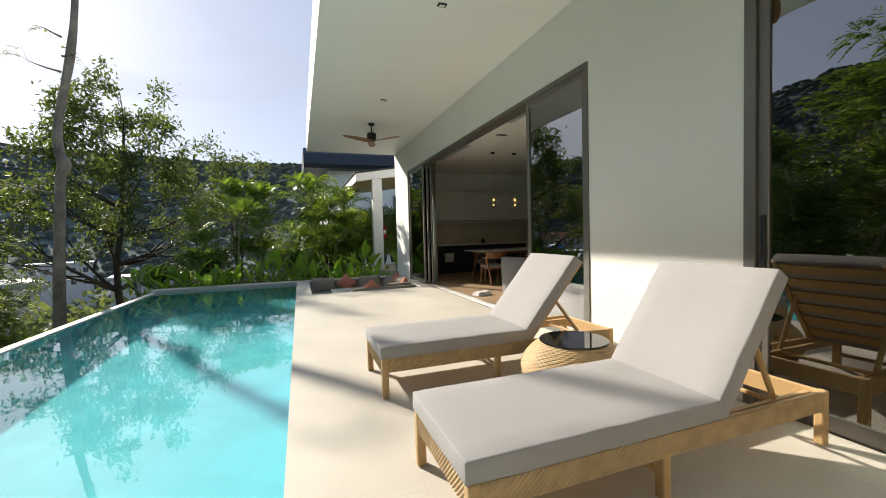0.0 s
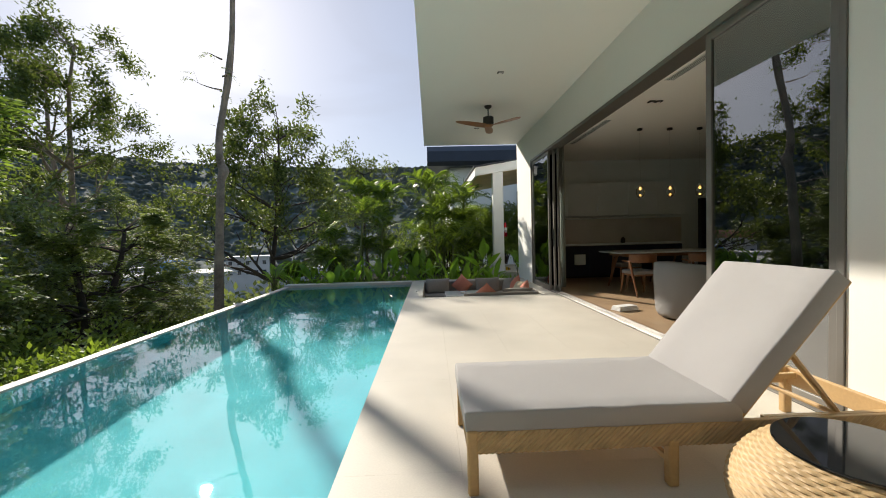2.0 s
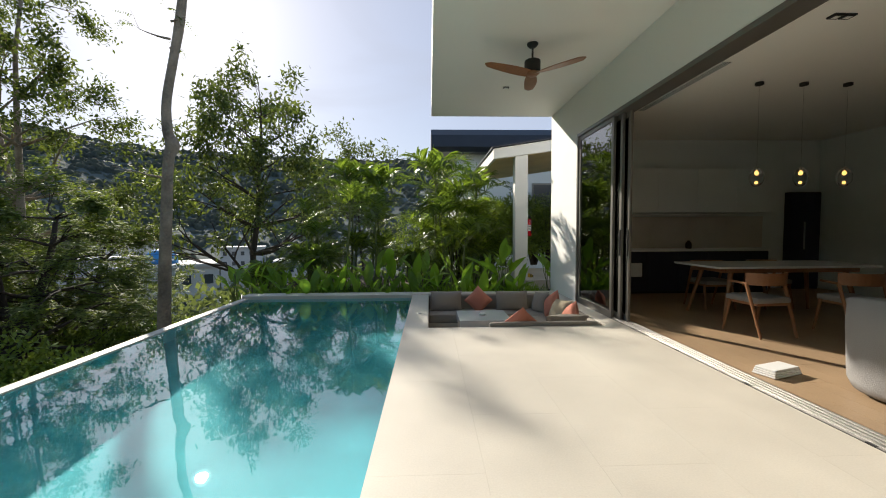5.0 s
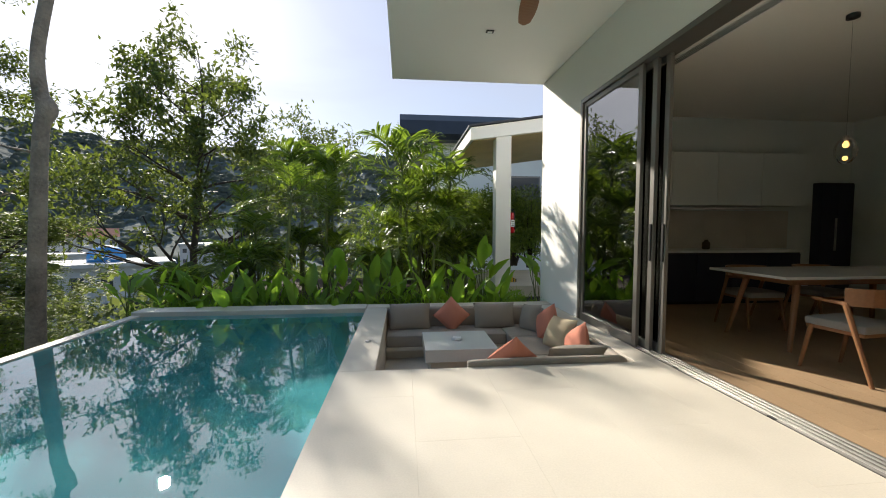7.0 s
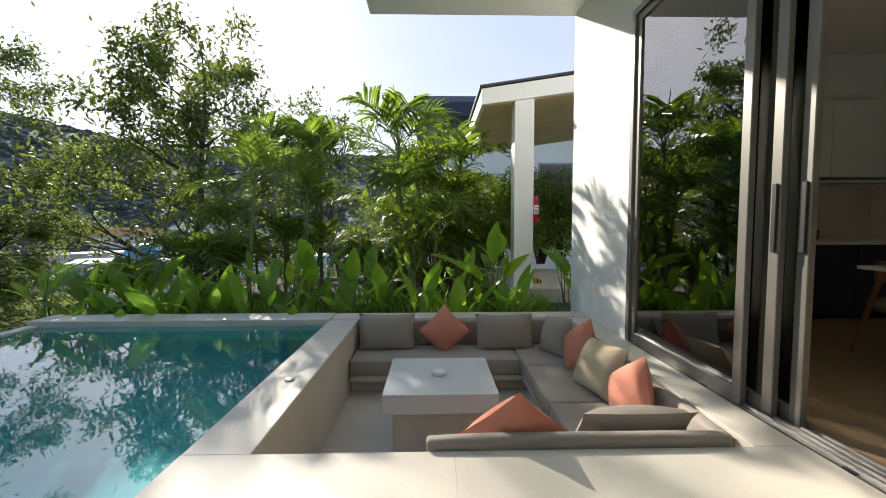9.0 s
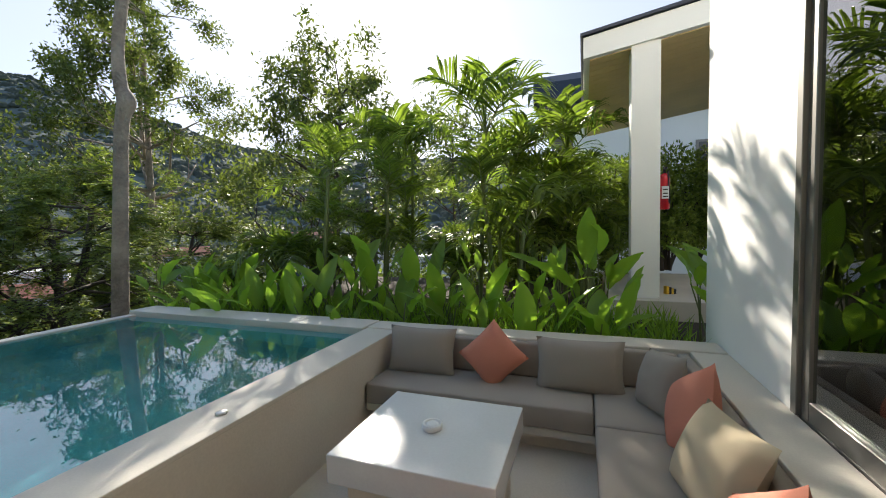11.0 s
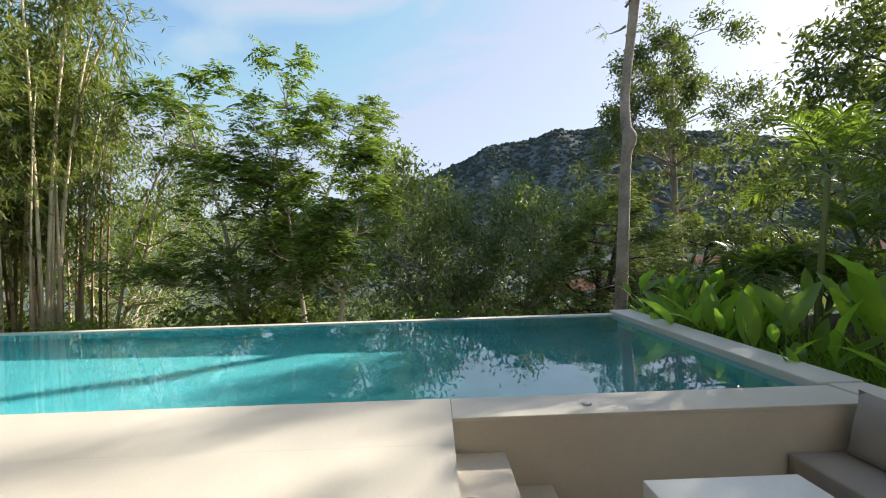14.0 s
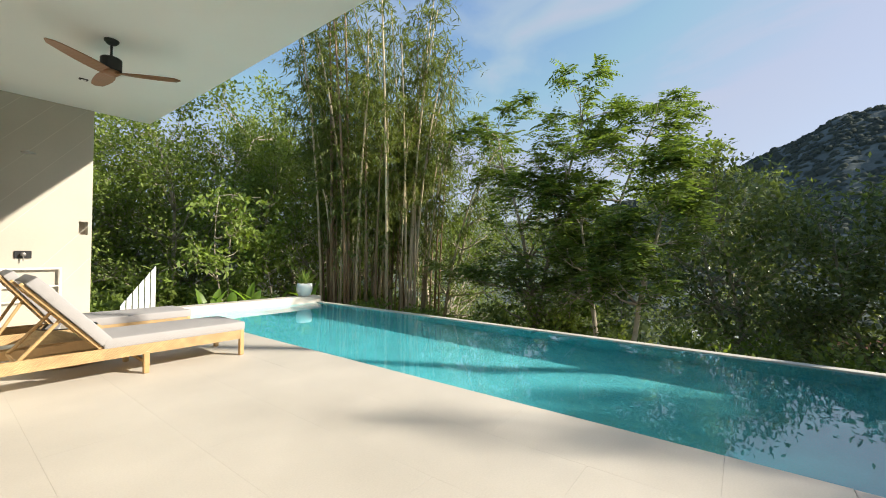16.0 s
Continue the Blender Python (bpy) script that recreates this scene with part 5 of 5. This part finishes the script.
for x, y in ((5.0, 18.8), (2.8, 18.7), (6.2, 18.6), (1.7, 19.0), (0.5, 19.4), (3.4, 19.4), (4.6, 19.4)):
    copy_thing(hA, pose(x, y, 0.15 if x > 2 else -0.3, 0, 0, x * 77))
# pale saplings by the south end
for k, (x, y, h) in enumerate(((-1.75, -2.4, 5.2), (-2.7, -2.7, 4.6), (-2.2, -3.0, 5.6), (-3.2, -2.2, 3.8))):
    tree("sapling", x, y, ground_z(x, y), 1, h, 0.035, 2, 0.5, 0.06, 2, ("simple", (9, 0.2, 0.085, 0.14, 0.2)), (M_PALEBARK, L_SHRUB), "slim pale-stemmed sapling with sparse bright leaves", 40 + k, 0.45, "sapling", group="pale saplings")


# valley canopy
rng.seed(9)
cv = Soup()
for _ in range(2600):
    az, r = radians(rng.uniform(-175, 25)), 26 + 200 * rng.random() ** 1.3
    x, y = 2.5 + r * math.sin(az), 9 + r * math.cos(az)
    if y > 19 and x > -3:
        continue
    zb, hh, rr = ground_z(x, y), rng.uniform(2.5, 6.0), rng.uniform(1.6, 3.6)
    if r > 140:
        zb -= 1
    n = 46 if r < 70 else 26
    sz = 0.55 if r < 70 else 1.1
    for _ in range(n):
        d = rv(1).normalized()
        if d.z < -0.3:
            d.z = -d.z
        put_leaf2(cv, Vector((x, y, zb + hh * 0.6)) + Vector((d.x * rr, d.y * rr, d.z * hh * 0.55)) * rng.uniform(0.75, 1.05), d + rv(0.7), sz * rng.uniform(0.7, 1.4), sz * 0.7)
tagged(cv.ob("valley_trees", L_FAR, None), "countless trees covering the valley floor, greyed for haze", "woodland", kind="stuff")
hw = Soup()
SIDES = 7
DOME = [(k * SIDES + i, k * SIDES + (i + 1) % SIDES, (k + 1) * SIDES + (i + 1) % SIDES, (k + 1) * SIDES + i) for k in range(2) for i in range(SIDES)] + [(2 * SIDES + i, 2 * SIDES + (i + 1) % SIDES, 3 * SIDES) for i in range(SIDES)]
for _ in range(19000):
    az, r = rng.uniform(-112, 30), 150 + 405 * rng.random() ** 0.8
    x, y = 2.5 + r * math.sin(radians(az)), 9 + r * math.cos(radians(az))
    rr = rng.uniform(1.8, 3.6)
    zb, hh = terrain_z(x, y, r, az) - rr * 0.85, rr * rng.uniform(1.15, 1.5)
    turn = rng.uniform(0, 1)
    dome = []
    for wd, up in ((1.0, 0.15), (0.9, 0.6), (0.5, 0.95)):
        for i in range(SIDES):
            a, q = 2 * math.pi * (i + turn) / SIDES, rng.uniform(0.7, 1.25)
            dome.append((x + rr * wd * q * math.cos(a), y + rr * wd * q * math.sin(a), zb + hh * up * rng.uniform(0.8, 1.15)))
    dome.append((x, y, zb + hh * 1.08))
    hw.add(dome, DOME)
tagged(hw.ob("hill_trees", L_HILL, None, True), "countless trees covering the hill slopes, haze put into their colour", "woodland", kind="stuff")


# ---- planting bed ----
def palm_frond(s, base, way, length, arch, pairs, ll, vee=0.5):
    """A feather frond: an arching rib with folded, drooping leaflets in two ranks."""
    side = way.cross(Vector((0, 0, 1))).normalized()
    lean = side * rng.uniform(-0.12, 0.12)
    pts = []
    for i in range(9):
        t = i / 8
        pts.append(base + (way + lean * t) * length * t * (1 - 0.12 * t * t) + Vector((way.x, way.y, 0)) * arch * 0.3 * length * t * t + Vector((0, 0, -arch * length * t ** 2.3)))
    for k in range(pairs):
        t = 0.2 + 0.8 * (k + 0.5) / pairs
        i = min(7, int(t * 8))
        c = pts[i].lerp(pts[i + 1], t * 8 - i)
        d = (pts[i + 1] - pts[i]).normalized()
        out = d.cross(side).normalized() * (-1 if d.cross(side).z < 0 else 1)
        L = ll * (0.45 + 0.6 * math.sin(math.pi * min(1, t * 0.85 + 0.12)))
        for sg in (-1, 1):
            if rng.random() < 0.05:
                continue
            w = (side * sg + d * (0.45 + 0.75 * t) + out * (vee - 0.3 * rng.random()) + rv(0.06)).normalized()
            sd = w.cross(out).normalized()
            h = sd * 0.021 * (length / 1.6)
            m = c + w * L * 0.45 + Vector((0, 0, 0.015))
            q = c + w * L * 0.78 - Vector((0, 0, 0.07 * L))
            e = c + w * L * 0.98 - Vector((0, 0, (0.16 + 0.18 * rng.random()) * L))
            s.add([c - h * 0.4, c + h * 0.4, m + h, m - h, q + h * 0.7, q - h * 0.7, e], [(0, 1, 2, 3), (3, 2, 4, 5), (5, 4, 6)])
    return pts


def palm(stems, height, fronds, length, label, seed, low=0.9, high=3.2, arch=(0.3, 0.65)):
    """A feather palm of one or more ringed stems, each with a crown of fronds and a closed spear leaf."""
    rng.seed(seed)
    wd, lf = Soup(), Soup()
    for k in range(stems):
        a = rng.uniform(0, 2 * math.pi)
        b = Vector((0.25 * math.cos(a), 0.25 * math.sin(a), -0.1)) * (stems > 1)
        h = height * rng.uniform(0.55, 0.95) if k else height
        top = b + Vector((rng.gauss(0, .12) + 0.1 * h * math.cos(a) * (stems > 1), rng.gauss(0, .12) + 0.1 * h * math.sin(a) * (stems > 1), h))
        n = max(4, int(h / 0.12))
        pts = [b.lerp(top, i / n) for i in range(n + 1)]
        wd.tube(pts, [(0.036 if i % 2 else 0.031) * (1.1 - 0.3 * i / n) for i in range(n + 1)], 7)
        start = rng.uniform(0, 6.28)
        for q in range(fronds):
            az = start + 2.4 * q + rng.uniform(-0.3, 0.3)
            el = low + (high - low) * (q / max(1, fronds - 1)) ** 1.3
            w = Vector((math.cos(az), math.sin(az), el)).normalized()
            L = length * rng.uniform(0.8, 1.12) * (1.0 if q < fronds - 2 else 0.8)
            p = palm_frond(lf, top - Vector((0, 0, 0.18 * (1 - q / fronds))), w, L, rng.uniform(*arch), 20, 0.52 * length / 1.6, 0.42)
            wd.tube(p, [0.013 - 0.0013 * i for i in range(9)], 4)
        tip = top + Vector((rng.gauss(0, .08), rng.gauss(0, .08), length * 0.6))
        lf.tube([top, top.lerp(tip, 0.5) + rv(0.02), tip], [0.014, 0.022, 0.004], 5)
    t = root("palm")
    wd.ob("stem", M_STEM, t, True)
    lf.ob("fronds", L_PALM, t)
    return tagged(t, label, "palm", "palms in the planting bed")


PL = "green feather palm with arching fronds in the planting bed"
palms = [palm(3, 1.9, 7, 1.5, PL, 51), palm(1, 2.3, 10, 1.15, "fan-shaped palm on a slim stem in the planting bed", 52, 0.2, 2.4, (0.15, 0.4)), palm(3, 0.9, 6, 1.3, "bushy green clump palm in the planting bed", 53, 1.3, 3.6), palm(1, 2.9, 9, 1.85, "slim upright palm rising above the others", 54, 0.8, 4.0, (0.35, 0.7))]
palms[0].matrix_basis = pose(1.94, 15.6, -0.2)
palms[1].matrix_basis = pose(-1.57, 13.95, -0.35)
palms[2].matrix_basis = pose(-2.3, 14.3, -0.3)
palms[3].matrix_basis = pose(0.65, 15.1, -0.3)
for k, x, y, z, tn in ((0, 1.25, 14.6, -0.2, 70), (2, 2.2, 15.4, -0.3, 190), (2, 0.2, 15.3, -0.5, 30), (2, -0.3, 16.4, -0.5, 140), (3, 1.9, 16.4, -0.6, 250), (0, -1.4, 15.8, -0.4, 310),
                       (2, -2.9, 15.1, -0.5, 140), (3, -1.9, 16.6, -0.3, 20), (2, -3.4, 14.2, -0.8, 260), (3, -1.0, 16.1, -0.5, 40), (0, -2.6, 16.2, -0.8, 160), (0, 0.9, 16.3, -0.1, 260), (3, 1.25, 15.7, -1.0, 160), (1, -0.9, 14.8, -0.5, 75), (0, 2.3, 16.9, -0.2, 10), (1, -3.0, 16.6, -0.6, 200)):
    copy_thing(palms[k], pose(x, y, z, 0, 0, tn))


def paddle_mesh(length, width, bend, twist, seed):
    rng.seed(seed)
    n = 9
    v, f = [], []
    for i in range(n + 1):
        t = i / n
        half = width / 2 * (math.sin(math.pi * min(0.99, 0.03 + t ** 0.85 * 0.96)) ** 0.85)
        ang = bend * t
        c = Vector((0, length * (t - 0.18 * bend * t * t), -length * 0.5 * bend * t * t))
        for u in (-1, -0.5, 0, 0.5, 1):
            wv = 0.012 * math.sin(t * 26 + u * 2) * abs(u)
            v.append(c + Vector((half * u, 0, abs(u) * half * 0.32 + wv + twist * u * t * half)))
    for i in range(n):
        for k in range(4):
            a = i * 5 + k
            f.append((a, a + 1, a + 6, a + 5))
    me = bpy.data.meshes.new("leaf")
    me.from_pydata(v, [], f)
    me.materials.append(L_GINGER)
    me.polygons.foreach_set("use_smooth", [True] * len(me.polygons))
    return me


paddles = [paddle_mesh(0.37, 0.112, 0.4, 0.15, 1), paddle_mesh(0.45, 0.12, 0.8, -0.25, 2), paddle_mesh(0.30, 0.10, 0.25, 0.3, 3), paddle_mesh(0.68, 0.22, 0.45, 0.0, 4)]


def paddle_plant(x, y, z, h, n, seed, big=False):
    rng.seed(seed)
    t = root("paddle_plant", x, y, z, rng.uniform(0, 360))
    s = Soup()
    for k in range(n):
        a = 2.4 * k + rng.uniform(-.4, .4)
        hh = h * rng.uniform(0.45, 1.0)
        out = rng.uniform(0.05, 0.22)
        b = Vector((rng.gauss(0, .05), rng.gauss(0, .05), -0.05))
        e = b + Vector((out * math.cos(a), out * math.sin(a), hh))
        s.tube([b, b.lerp(e, .5) + Vector((0, 0, .02)), e], [0.011, 0.009, 0.006], 5)
        ob = new("leaf", paddles[3] if big else rng.choice(paddles))
        ob.parent = t
        ob.matrix_basis = Matrix.Translation(e) @ Matrix.Rotation(a - math.pi / 2, 4, "Z") @ Matrix.Rotation(radians(rng.uniform(40, 88)), 4, "X") @ Matrix.Rotation(rng.uniform(-.5, .5), 4, "Y")
    s.ob("stem", M_STEM, t)
    return tagged(t, "broad paddle-leaved plant in the planting bed", "plant", "paddle plants in the bed")


rng2 = random.Random(4)
k = 0
for row, y0 in enumerate((12.82, 13.15, 13.5)):
    x = -3.3 + 0.17 * row
    while x < 2.75:
        paddle_plant(x + rng2.uniform(-.08, .08), y0 + rng2.uniform(-.08, .08), -0.27, (0.42, 0.62, 0.8)[row] * rng2.uniform(0.55, 1.2), rng2.choice((4, 5, 6)), 100 + k)
        k += 1
        x += 0.44 + rng2.uniform(-0.1, 0.2)
for x, y, h in ((-3.75, 13.0, 0.75), (-3.5, 13.4, 0.55), (2.0, 13.7, 0.95), (2.45, 13.9, 1.05), (3.45, 13.2, 0.95), (3.4, 13.5, 0.9)):
    paddle_plant(x, y, -0.27, h, 7, 300 + k)
    k += 1
for x, y, h in ((-1.25, -0.6, 0.5), (-1.7, -0.7, 0.62), (-2.15, -0.62, 0.42), (-3.35, -0.6, 0.5), (-0.8, -0.75, 0.4)):
    paddle_plant(x, y, -0.5, h, 4, 400 + k, True)
    k += 1
struct("planter_south", M_SOIL, (-4.0, -1.4, -2.4, 1.4, -0.345, -0.48), "damp dark soil planting bed", "soil")
# groundcover between the stalks
rng.seed(77)
gc = Soup()
for _ in range(3600):
    x, y = rng.uniform(-3.6, 3.2), rng.uniform(12.66, 14.4)
    put_leaf2(gc, Vector((x, y, -0.26)), Vector((rng.gauss(0, .5), rng.gauss(0, .5), 0.9)), rng.uniform(0.15, 0.4), 0.022)
tagged(gc.ob("bed_grass", L_GINGER, None), "thin green blades covering the planting bed", "grass", kind="stuff")
# pot
pt = root("plant_pot", -2.86, -0.17, 0.13)
pt.scale = (1.2, 1.2, 1.3)
lathe("pot", [(0.09, 0.0), (0.13, 0.02), (0.17, 0.12), (0.165, 0.22), (0.15, 0.26), (0.135, 0.255), (0.13, 0.22)], M_PAPER, pt, 32)
s = Soup()
rng.seed(66)
for _ in range(70):
    put_leaf(s, Vector((rng.gauss(0, .04), rng.gauss(0, .04), 0.22)), Vector((rng.gauss(0, .4), rng.gauss(0, .4), 1)), rng.uniform(0.2, 0.45), 0.03)
s.ob("foliage", L_SHRUB, pt)
tagged(pt, "round white ceramic pot with a spiky plant on the coping", "plant pot")
